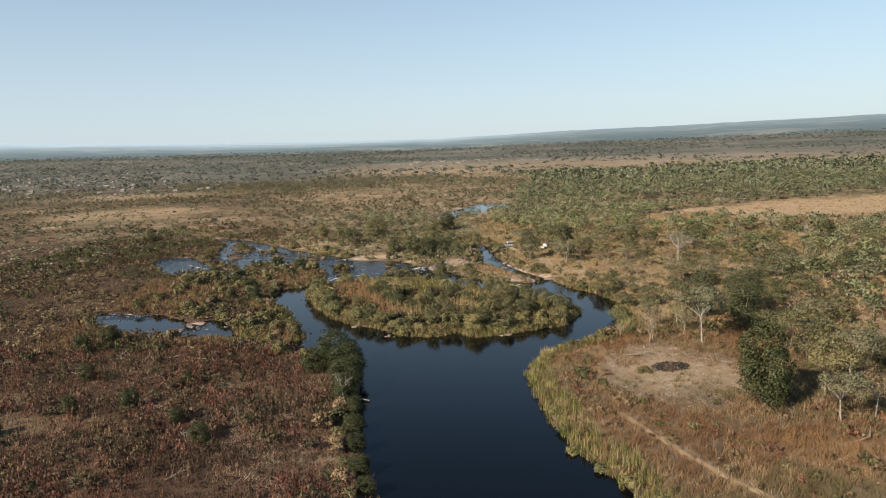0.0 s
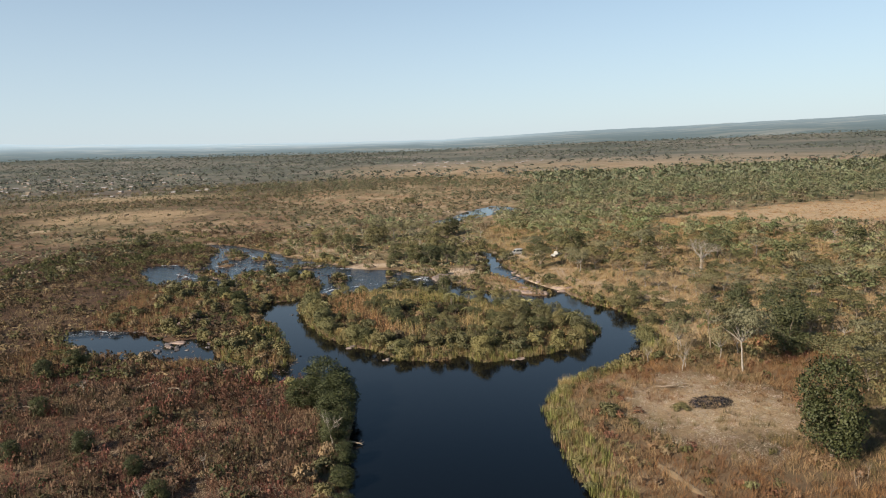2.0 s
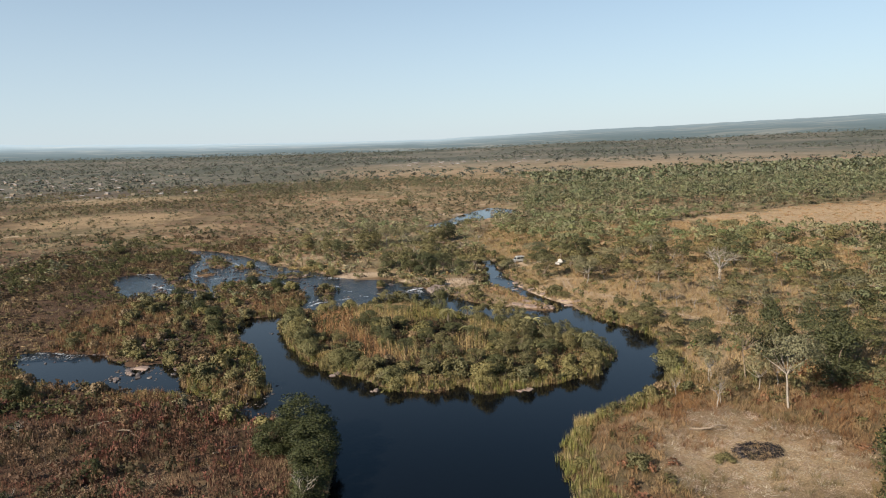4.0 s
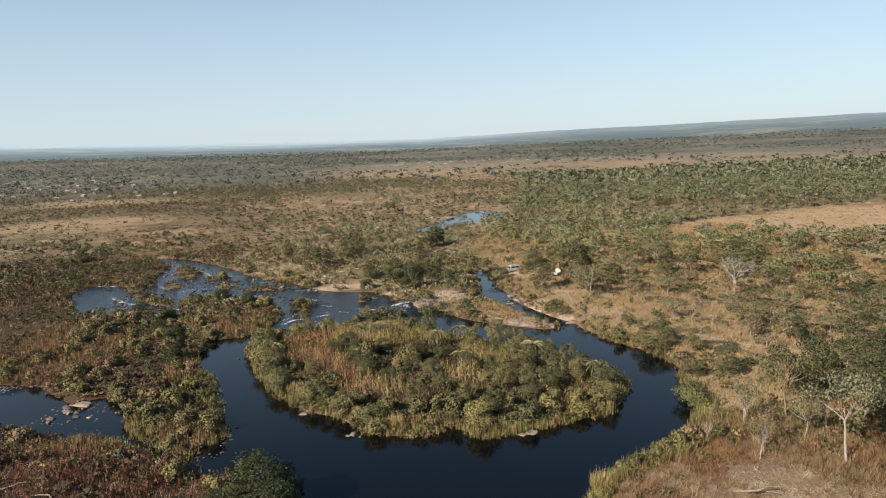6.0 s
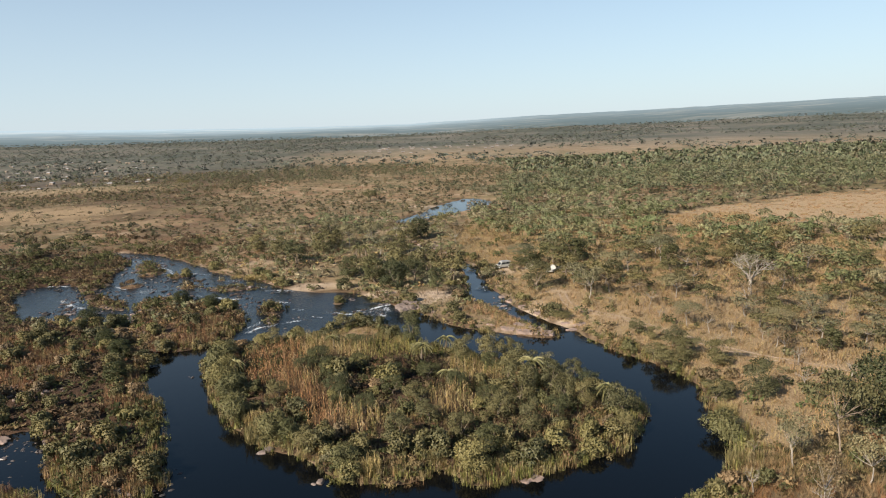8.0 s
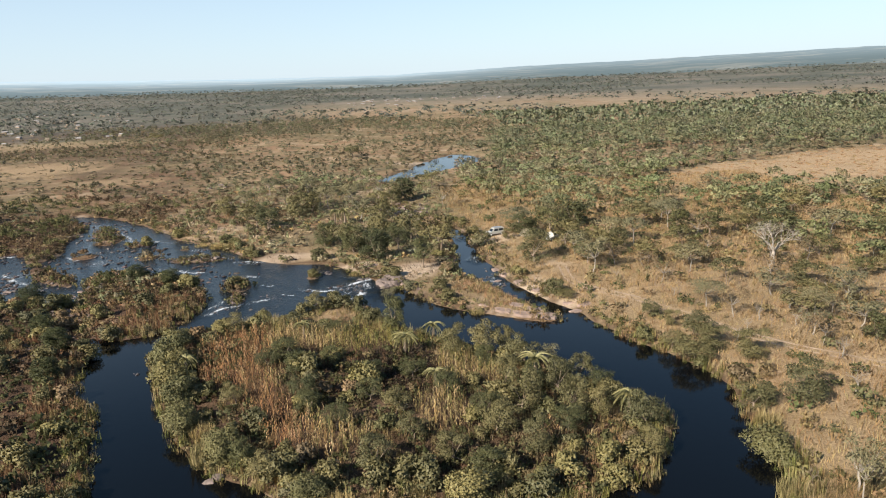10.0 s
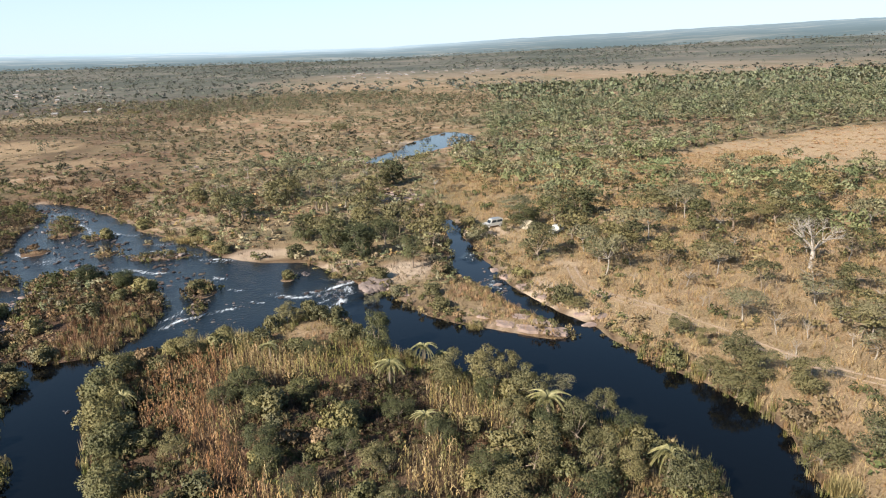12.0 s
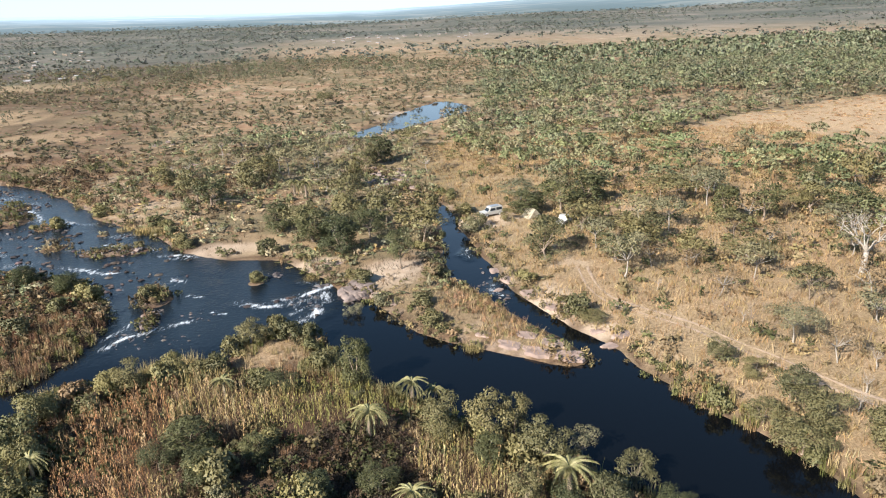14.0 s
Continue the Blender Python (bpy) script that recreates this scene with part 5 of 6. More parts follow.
LOW = [shrub(240 + i, 20, 0.40, "bush", 4) for i in range(5)]
xy = jittered(-150, -24, 126, 300, 1.7, rs, lambda x, y: dry_land(x, y, 0.2) * np.clip(0.6 + 0.7 * lumps(x, y, 10, 2, 65), 0, 1) * np.where((y > 232) & (x > -75), 0.10, 1.0))
strew("low_bush", LOW, xy, (0.6, 1.5), (0.4, 1.3), WEST, "low brown and olive bush on the braided banks", "scrub", None, 0.2, 71)
xy = jittered(-90, 12, 205, 330, 1.9, rs, lambda x, y: (dry_land(x, y, 0.3) & (y > 228 - 0.6 * x - 22) & (np.hypot((x + 25) / 10, (y - 232) / 5) > 1) & (np.hypot(x - 3, y - 215) > 7)) * np.clip(0.3 + 0.8 * lumps(x, y, 12, 2, 68), 0, 1))
strew("low_bush", LOW, xy, (0.6, 1.6), (0.4, 1.4), NORTH + OCHRE[:1], "low grey-olive bush and grass upstream", "scrub")
xy = jittered(-67, -34, 185, 231, 1.3, rs, lambda x, y: (inside_by(x, y, LANDS[1]) > 0.2) * 0.75)
strew("undergrowth", SHRUBS, xy, (0.5, 1.1), (0.4, 1.3), [(0.078, 0.078, 0.032), (0.24, 0.165, 0.088), (0.19, 0.115, 0.062), (0.29, 0.21, 0.12), (0.13, 0.11, 0.05)], "brown and olive undergrowth on the western islet", "undergrowth")
# ---- woods and scattered trees farther off ----
def strewn(x0, x1, y0, y1, n, want):
    x, y = rs.uniform(x0, x1, n), rs.uniform(y0, y1, n)
    k = rs.rand(n) < want(x, y)
    return np.stack([x[k], y[k]], 1)
WOOD = [small_tree(260 + i, 124, 0.14, "round", 12, 1.5) for i in range(6)]
FINE = [small_tree(220 + i, 280, 0.135, s, 18) for i, s in enumerate(("round", "umbrella", "umbrella", "open", "round"))]
behind = np.concatenate([behind, strewn(82, 170, 118, 262, 420, lambda x, y: ~field_at(x, y) * np.clip(0.45 + 0.8 * lumps(x, y, 25, 2, 93), 0, 0.85) * (x < 0.72 * y + 20))])
strew("woodland", FINE, behind, (2.4, 4.4), (4.2, 6.8), [(0.212, 0.218, 0.111), (0.252, 0.250, 0.136), (0.167, 0.179, 0.083), (0.227, 0.207, 0.111)], "grey-green acacias on the upper slope", "trees")
MID = [small_tree(200 + i, 66, 0.19, s, 10) for i, s in enumerate(("round", "dense", "umbrella", "round", "open"))]
FAR = [small_tree(280 + i, 22, 0.30, "round", 6, 1.2)[2:] for i in range(5)]
def wood_at(x, y):
    """The closed green wood beyond the tan field."""
    x = x + 45 * lumps(x, y, 90, 3, 14)
    edge = np.interp(x, [40, 110, 190, 260, 600], [405, 392, 380, 376, 384])
    return smooth(y, edge, edge + 12) * smooth(y, 760 + 0.2 * x, 640 + 0.2 * x) * smooth(x, 20 + 0.12 * (y - 400), 50 + 0.12 * (y - 400))
def mid_want(x, y):
    near = ((x > -110) & (x < 135) & (y < 325))
    base = np.clip(0.14 + 0.5 * lumps(x, y, 60, 3, 41), 0.03, 0.7)
    base = np.maximum(base, np.clip(0.42 + 0.8 * lumps(x, y, 40, 2, 44), 0, 0.8) * (y < np.where(x < 12, 352, 430)) * (x > -70) * (x < 210))
    plains = (x < -40) & (y > 280) & (y < 560)
    base = np.where(plains, base * 0.45, base)
    base = np.maximum(base, np.clip(0.40 + 1.0 * lumps(x, y, 70, 2, 45), 0, 0.9) * smooth(y, 530, 600) * (x > -260))
    base = np.where(field_at(x, y), 0.01, base)
    return np.where(near, 0, np.maximum(base, 0.95 * wood_at(x, y))) * dry_land(x, y, 3) * (np.abs(x) < 0.72 * y + 40)
xy = strewn(-420, 520, 130, 760, 12500, mid_want)
gap = strewn(-45, 215, 322, 418, 1300, lambda x, y: (dry_land(x, y, 3) & dry_land(x, y + 16, 1) & dry_land(x, y + 30, 1) & ~field_at(x, y) & ((x > 12) | (y < 350))) * np.clip(0.42 + 0.8 * lumps(x, y, 30, 2, 48), 0, 1))
strew("woodland", [small_tree(230 + i, 150, 0.155, s, 12) for i, s in enumerate(("round", "dense", "umbrella", "open"))], gap, (1.8, 3.8), (3.0, 5.8), [(0.203, 0.211, 0.109), (0.248, 0.248, 0.137), (0.169, 0.177, 0.089), (0.287, 0.267, 0.156)], "grey-green trees between river and wood", "trees")
inwood = wood_at(xy[:, 0], xy[:, 1]) > 0.5
deepwood = inwood & (xy[:, 1] > 545)
strew("woodland", FAR, xy[deepwood], (3.6, 6.4), (4.8, 8.6), [(0.164, 0.174, 0.104), (0.182, 0.190, 0.116), (0.146, 0.156, 0.094)], "the green woodland's far side", "trees", None, 0.12)
strew("woodland", WOOD, xy[inwood & ~deepwood], (4.2, 7.0), (4.8, 8.6), [(0.166, 0.174, 0.096), (0.186, 0.190, 0.108), (0.146, 0.154, 0.084), (0.204, 0.200, 0.118)], "closed green woodland beyond the tan field", "trees", None, 0.12)
strew("woodland", MID, xy[~inwood], (2.2, 4.4), (3.2, 6.5), [(0.134, 0.134, 0.078), (0.174, 0.164, 0.099), (0.106, 0.109, 0.065), (0.202, 0.168, 0.106)], "scattered savanna trees on the plain", "trees")
xy = strewn(95, 320, 285, 400, 5200, lambda x, y: field_at(x, y) * 0.8)
strew("dry_grass", LOW, xy, (0.5, 1.6), (0.12, 0.45), [(0.40, 0.25, 0.125), (0.33, 0.19, 0.09), (0.44, 0.31, 0.17)], "short orange-tan grass on the open field", "grass", None, 0.12)
# low bush over the plains
def plain_want(x, y):
    open_field = np.maximum(np.hypot((x + 190) / 60, (y - 425) / 46) < 1, np.hypot((x + 262) / 118, (y - 600) / 42) < 1)
    near = (x > -120) & (x < 140) & (y < 330)
    return np.where(near | field_at(x, y) | (wood_at(x, y) > 0.4), 0, np.clip(0.30 + 0.10 * (x < -60) + 1.7 * lumps(x, y, 60, 3, 47), 0.03, 0.95) * np.where(open_field, 0.15, 1.0)) * dry_land(x, y, 2) * (np.abs(x) < 0.72 * y + 40)
xy = strewn(-520, 520, 130, 800, 42000, plain_want)
strew("low_bush", LOW, xy, (0.9, 2.6), (0.7, 2.3), [(0.127, 0.118, 0.068), (0.167, 0.147, 0.086), (0.196, 0.147, 0.088), (0.098, 0.089, 0.051)], "low olive and brown bush on the plains", "scrub")
PATCH = [shrub(250 + i, 8, 0.6, "bush", 3, 0.1) for i in range(4)]
xy = strewn(-420, 330, 240, 620, 16000, lambda x, y: np.where(field_at(x, y) | (wood_at(x, y) > 0.3), 0, np.clip(0.45 + 1.0 * lumps(x, y, 22, 3, 90), 0, 0.9)) * dry_land(x, y, 2) * (np.abs(x) < 0.72 * y + 30))
strew("dry_grass", PATCH, xy, (1.0, 2.8), (0.25, 0.8), [(0.25, 0.205, 0.125), (0.19, 0.162, 0.095), (0.31, 0.24, 0.15), (0.14, 0.125, 0.07)], "clumps of dry grass and low bush on the plains", "grass", None, 0.2, 91)
def far_want(x, y):
    r = np.hypot(x, y)
    n = lumps(x, y, 260, 4, 43)
    bare = smooth(r, 800, 950) * smooth(r, 1500, 1250) * smooth(x, -300, 0)
    return np.clip(0.46 + 1.5 * n - 0.38 * bare + 0.8 * smooth(x, 0, -320), 0.02, 1) * (np.abs(x) < 0.72 * y + 60) * ((y > 700) | (np.abs(x) > 420)) * (r < 2700)
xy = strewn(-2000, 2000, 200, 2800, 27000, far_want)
# haze is painted in: these leaf colours are greyer and paler
strew("far_woods", FAR, xy, (4.0, 8.0), (4.0, 7.5), [(0.125, 0.132, 0.108), (0.150, 0.152, 0.122), (0.110, 0.118, 0.096)], "distant savanna woods greyed for haze", "trees")

# ---- rocks and driftwood in the river ----
def boulder(seed, mat, flat, label, name="boulder", points=22):
    r2 = np.random.RandomState(seed)
    bm = bmesh.new()
    for p in r2.normal(size=(points, 3)):
        p = p / np.linalg.norm(p) * r2.uniform(0.42, 0.58)
        bm.verts.new((p[0] * 1.25, p[1] * 0.95, p[2] * flat))
    hull = bmesh.ops.convex_hull(bm, input=bm.verts)
    bmesh.ops.delete(bm, geom=[g for g in hull["geom_interior"] if isinstance(g, bmesh.types.BMVert)], context="VERTS")
    me = bpy.data.meshes.new(name)
    bm.to_mesh(me), bm.free()
    me.materials.append(mat)
    return tagged(new(name, me), label, "rock", "rocks in the rapids")

def slab(seed, mat, label):
    """A flat, broken shelf of rock with an uneven outline, about one metre across."""
    r2 = np.random.RandomState(seed)
    n = 15
    a = (np.arange(n) + r2.uniform(-0.3, 0.3, n)) / n * 2 * np.pi
    out = np.stack([np.cos(a), np.sin(a)], 1) * r2.uniform(0.38, 0.64, n)[:, None]
    bm = bmesh.new()
    rings = []
    for k, z, shake in ((1.05, -0.16, 0.0), (1.0, 0.015, 0.012), (0.90, 0.045, 0.012), (0.55, 0.06, 0.02)):
        rings.append([bm.verts.new((x * k, y * k, z + r2.uniform(-shake, shake))) for x, y in out])
    tip = bm.verts.new((0, 0, 0.065))
    for lo, hi in zip(rings, rings[1:]):
        for i in range(n):
            bm.faces.new((lo[i], lo[(i + 1) % n], hi[(i + 1) % n], hi[i]))
    for i in range(n):
        bm.faces.new((rings[-1][i], rings[-1][(i + 1) % n], tip))
    bm.faces.new(rings[0][::-1])
    me = bpy.data.meshes.new("flat_rock")
    bm.to_mesh(me), bm.free()
    me.materials.append(mat)
    return tagged(new("flat_rock", me), label, "rock", "rocks in the rapids")

rocks = [boulder(1, ROCK, 0.7, "weathered pinkish-brown boulder in the rapids"), boulder(2, ROCK_WET, 0.65, "dark wet rock in fast water"), slab(3, ROCK_PALE, "flat pinkish rock shelf at the waterline"), boulder(4, ROCK_WET, 0.5, "dark wet rock in fast water")]
# x, y, reach across, reach along, how many, size, which kinds
HEAPS = [(-1.8, 209.6, 1.9, 3.0, 28, 1.8, (0,)), (-8.6, 207.5, 2.6, 2.4, 9, 0.9, (1, 3)), (-7.2, 212.6, 1.4, 1.2, 6, 1.0, (1, 3)), (-15.4, 219, 1.4, 2.4, 10, 0.9, (1, 3)), (-30.3, 204.5, 1.6, 3.4, 22, 1.1, (0, 1, 3)), (-31.5, 199.6, 2.6, 1.2, 8, 0.8, (1, 3)), (-24, 205, 2.5, 2.0, 8, 0.6, (1,)), (-47, 237, 6.5, 2.2, 20, 1.0, (1, 3, 0)),
         (18.5, 208, 2.2, 7.0, 14, 0.9, (1, 2, 3)), (-62, 211, 4.0, 9.0, 26, 1.3, (0, 1, 2)), (-75, 219, 5.0, 5.0, 14, 1.1, (0, 1)), (-81, 270, 6.0, 10.0, 22, 1.1, (1, 3)),
         (-67, 252, 9.0, 9.0, 24, 1.0, (1, 3)), (-30, 136, 2.5, 5.0, 8, 0.7, (1, 3)), (-50, 147, 5.0, 6.0, 12, 0.8, (1, 3)), (-60, 178, 5.0, 9.0, 24, 1.2, (0, 2, 1)), (-62, 167, 6.0, 4.0, 22, 1.3, (0, 2)), (-57, 148, 3.0, 4.0, 16, 1.1, (0, 1)), (-34, 135.5, 4.0, 1.2, 12, 0.7, (0, 2)), (-58, 200, 4.0, 8.0, 22, 1.3, (0, 2)), (-76, 161, 8.0, 4.0, 14, 0.9, (1, 3)), (11.6, 133.2, 0.8, 0.5, 2, 1.8, (2,)), (-12, 135.5, 0.8, 0.6, 2, 1.2, (0,)),
         (-19.5, 143.8, 0.9, 0.6, 3, 1.1, (1, 0)), (-37, 173, 0.7, 0.9, 3, 0.8, (1,)), (19, 163.8, 1.6, 0.8, 4, 0.8, (1,)), (2, 286, 7.0, 9.0, 26, 1.6, (0, 2)), (-28, 198, 5.0, 2.0, 8, 0.7, (1, 3)), (-56, 345, 16, 6, 12, 2.2, (0, 2))]
pebble = []
for s in range(3):
    r2 = np.random.RandomState(300 + s)
    bm = bmesh.new()
    bmesh.ops.create_icosphere(bm, subdivisions=1, radius=0.5)
    tri = np.array([[tuple(q.co) for q in f.verts] for f in bm.faces])
    bm.free()
    jag = {tuple(np.round(p, 4)): r2.uniform(0.6, 1.25) for p in tri.reshape(-1, 3)}
    tri = np.array([[p * jag[tuple(np.round(p, 4))] for p in f] for f in tri]) * [1, 0.8, 0.55]
    face = np.cross(tri[:, 1] - tri[:, 0], tri[:, 2] - tri[:, 0])
    pebble.append(with_normals(tri, face))
xy = np.concatenate([np.stack([cx + rx * 1.25 * q * np.cos(a), cy + ry * 1.25 * q * np.sin(a)], 1) for cx, cy, rx, ry, count, _, _ in HEAPS if rx > 1.5
                     for a, q in [(rs.uniform(0, 6.283, count * 4), np.sqrt(rs.rand(count * 4)))]])
xy2 = jittered(-118, -26, 126, 300, 1.7, rs, lambda x, y: (shore(x, y) < 0.8) * (shore(x, y) > -1.6) * np.clip(0.3 + lumps(x, y, 12, 2, 71), 0, 0.7))
rough = jittered(-118, -4, 192, 296, 1.25, rs, lambda x, y: (shore(x, y) > 0.2) * (inside_by(x, y, LANDS[0]) < -1.5) * np.clip(1.3 * (foam(x, y)[:, 0] - 0.36) + 1.3 * lumps(x, y, 9, 3, 18) - 0.22, 0, 0.7) * ((x < -22) | (y > 199)))
strew("rubble", pebble, rough, (0.5, 1.8), (0.5, 1.2), [(0.085, 0.066, 0.058), (0.05, 0.042, 0.040), (0.12, 0.092, 0.08)], "dark broken rocks standing in the rapids", "rocks", None, 0.25, 0, 0.02)
xy = np.concatenate([xy, xy2])
strew("rubble", pebble, xy, (0.3, 1.0), (0.3, 0.9), [(0.13, 0.103, 0.09), (0.075, 0.064, 0.06), (0.19, 0.15, 0.128)], "broken brown rocks along the rapids", "rocks", (0.4, 0.45, 0.15), 0.25, 0, -0.10)
seen_rock = set()
for cx, cy, rx, ry, count, size, kinds in HEAPS:
    for _ in range(count):
        a, q = rs.uniform(0, 2 * np.pi), np.sqrt(rs.rand())
        x, y, s = cx + rx * q * np.cos(a), cy + ry * q * np.sin(a), size * rs.uniform(0.4, 1.15)
        k = kinds[rs.randint(len(kinds))]
        z = max(stand(x, y, 0), -0.12)
        m = pose(x, y, z + 0.08 * s, rs.uniform(-12, 12), rs.uniform(-12, 12), rs.uniform(0, 360)) @ Matrix.Diagonal((s, s, s, 1))
        if k in seen_rock:
            copy_at(rocks[k], m)
        else:
            seen_rock.add(k)
            rocks[k].matrix_basis = m

# flat shelves of rock at the tip of the tongue, along the channel and by the braided water: x, y, length, width, thickness, turn
for x, y, a, b2, c, turn in [(23.4, 184.6, 4.4, 2.2, 3.4, -24), (20.2, 186.2, 4.2, 2.2, 3.4, -32), (22.4, 187.8, 4.0, 2.0, 3.6, -38), (17.2, 188.4, 3.4, 1.8, 3.2, -36), (19.6, 190.2, 3.2, 1.8, 3.4, -30), (29.4, 187.0, 3.0, 1.4, 3.0, 20), (31.2, 188.6, 3.0, 1.6, 3.2, 30), (28.6, 190.4, 2.2, 1.2, 2.8, -10), (14.4, 191.4, 2.4, 1.4, 2.8, -40),
                              (25.0, 198.5, 3.0, 1.5, 3.4, -60), (22.8, 204.0, 3.4, 1.8, 3.6, -65), (20.8, 210.0, 3.0, 1.7, 3.6, -75), (19.6, 214.5, 2.6, 1.6, 3.2, 80), (18.9, 206.6, 1.8, 1.0, 2.4, 40), (1.4, 207.0, 3.0, 1.8, 3.4, -40), (3.4, 204.0, 2.6, 1.5, 3.0, -50), (-62, 207, 4.0, 2.0, 3.4, 50), (-59, 201, 3.4, 1.8, 3.4, 62), (-65, 212, 3.6, 2.2, 3.4, 30), (-57, 196, 2.4, 1.5, 3.2, 70), (-60, 176, 4.0, 2.2, 3.4, 40), (-63, 170, 4.4, 2.4, 3.4, 10), (-57, 183, 3.6, 2.0, 3.4, 65), (-66, 205, 4.0, 2.0, 3.4, 20), (-38, 130, 4.0, 2.2, 3.2, 12), (-33, 128, 3.4, 2.0, 3.2, -8), (-45, 132, 3.6, 2.0, 3.2, 25), (-56, 152, 3.6, 2.0, 3.4, -30), (-6, 221, 3.0, 1.8, 3.0, 15),
                              (3.5, 274, 4.0, 2.2, 3.6, 30), (7.5, 277, 3.6, 2.0, 3.6, -20), (-1, 277, 3.0, 1.8, 3.4, 60), (6, 284, 3.4, 2.0, 3.4, 80), (-4, 287, 3.4, 2.0, 3.4, 10), (5, 291, 3.0, 2.0, 3.4, 40), (10, 271, 3.0, 1.6, 3.0, 0), (-50, 309, 5, 3, 4, 10), (-43, 320, 5, 3, 4, -15)]:
    copy_at(rocks[2], pose(x, y, max(stand(x, y, 0.0), 0.02) + 0.02, rs.uniform(-1.5, 1.5), rs.uniform(-1.5, 1.5), turn + rs.choice((0, 180))) @ Matrix.Diagonal((a * 0.9, b2 * 1.15, c * 0.6, 1)))
for x, y, s in ((-31.8, 214.2, 0.75), (-30.2, 212.4, 0.6), (-33.0, 212.0, 0.7), (-31.2, 210.0, 0.55), (-30.6, 206, 0.4)):
    copy_at(bushes[3], pose(x, y, stand(x, y), 0, 0, 60 * s * 100 % 360) @ Matrix.Diagonal((s, s, s, 1)))
copy_at(bushes[1], pose(-17.5, 216.7, stand(-17.5, 216.7), 0, 0, 40) @ Matrix.Diagonal((0.75, 0.75, 0.7, 1)))


def log_thing(seed, length, thick, label):
    r2 = np.random.RandomState(seed)
    pieces = [tube(bent((0, 0, thick), (length, 0, thick * 1.2), r2, 0.05 * length), np.linspace(thick, thick * 0.5, 5), 7)]
    for i in range(4):
        a = np.array([length * r2.uniform(0.3, 0.95), 0, thick])
        pieces.append(tube(bent(a, a + [length * 0.2, r2.uniform(-0.3, 0.3) * length, r2.uniform(0, 0.15) * length], r2, 0.02 * length, 4), np.linspace(thick * 0.5, thick * 0.15, 4), 5))
    v, f = joined(pieces)
    return tagged(new("fallen_log", quick_mesh("fallen_log", v, f, BARK)), label, "log")

drift = log_thing(5, 3.6, 0.28, "pale driftwood log lying at the water's edge")
drift.matrix_basis = pose(-14.2, 100.2, 0.0, 0, 0, -12) @ Matrix.Diagonal((0.6, 0.6, 0.6, 1))
fallen = log_thing(6, 4.5, 0.16, "bleached fallen branch in the cleared straw")
fallen.matrix_basis = pose(30.5, 113.5, stand(31, 113.5), 0, 0, -8)
for x, y, turn, s in ((-30, 112, 20, 0.7), (-42, 118, 160, 0.8), (-62, 113, 200, 0.8), (-51, 122, 15, 0.7), (62, 72, 130, 1.0), (48, 77, 30, 0.9), (-33, 74, 60, 0.7)):
    copy_at(fallen, pose(x, y, stand(x, y), 0, 0, turn) @ Matrix.Diagonal((s, s, s, 1)))

# ---- the cleared patch with straw and ash ----
xy = jittered(20, 54, 84, 130, 0.5, rs, lambda x, y: (np.hypot((x - 36) / 13, (y - 106) / 18) < 0.85 + 0.5 * lumps(x, y, 7, 2, 66)) * (np.hypot((x - 36.2) / 3.0, (y - 106.4) / 2.4) > 1) * 0.6)
strew("cut_straw", TUFTS, xy, (0.8, 1.5), (0.10, 0.35), [(0.24, 0.168, 0.108), (0.35, 0.275, 0.20), (0.49, 0.42, 0.34)], "pale cut straw strewn over the clearing", "straw")
xy = jittered(30, 42, 101, 112, 0.3, rs, lambda x, y: (np.hypot((x - 36.2) / 3.2, (y - 106.4) / 2.6) < 1 + 0.4 * lumps(x, y, 3, 2, 95)) * 0.85)
strew("ash_patch", WEEDS, xy, (0.4, 0.7), (0.12, 0.4), [(0.018, 0.018, 0.022), (0.035, 0.032, 0.036), (0.13, 0.115, 0.115)], "charred brush and ash on the clearing", "ash", (0.55, 0.35, 0.10))

xy = jittered(24, 50, 92, 128, 0.7, rs, lambda x, y: (np.hypot((x - 36) / 13, (y - 106) / 18) < 1) * (np.hypot(x - 36.2, y - 106.4) > 3.5) * smooth(lumps(x, y, 6, 2, 13) + 0.03 * (y - 106) + 0.02 * (x - 36), 0.0, 0.3) * 0.7)
strew("dry_grass", TUFTS, xy, (0.7, 1.2), (0.4, 1.1), [(0.25, 0.15, 0.075), (0.31, 0.215, 0.125), (0.20, 0.12, 0.062)], "brown grass growing back in the clearing", "grass")

# ---- stick fence along the path ----
def stick_fence(path):
    """A low bank of earth and straw with dry sticks along it."""
    root = tagged(new("stick_fence"), "low straw-covered earth bank with dry sticks", "fence")
    r2 = np.random.RandomState(9)
    line = []
    for (ax, ay), (bx, by) in zip(path, path[1:]):
        n = max(1, int(math.hypot(bx - ax, by - ay) / 0.7))
        line += [(ax + (bx - ax) * i / n, ay + (by - ay) * i / n) for i in range(n)]
    pts = np.array([(x, y, stand(x, y) - 0.05) for x, y in line]) + r2.normal(size=(len(line), 3)) * [0.06, 0.06, 0.05]
    v, f = tube(pts, 0.46 + 0.04 * r2.normal(size=len(pts)), 10)
    part("bank", quick_mesh("bank", v, f, STRAW_EARTH), root)
    stick = quick_mesh("stick", *tube([(0, 0, -0.2), (0.05, 0, 0.5), (0, 0.06, 1.0)], [0.035, 0.03, 0.015], 5), BARK_PALE)
    for x, y, z in pts[::2]:
        p = part("stick", stick, root)
        p.matrix_basis = pose(x + r2.uniform(-0.3, 0.3), y, z + 0.1, r2.uniform(-35, 35), r2.uniform(-35, 35), r2.uniform(0, 360)) @ Matrix.Diagonal((1, 1, r2.uniform(0.6, 1.4), 1))
    return root
STRAW_EARTH = plain("straw_and_earth", (0.165, 0.115, 0.066), 0.95, 0, 5.0, 0.35, 0.08)
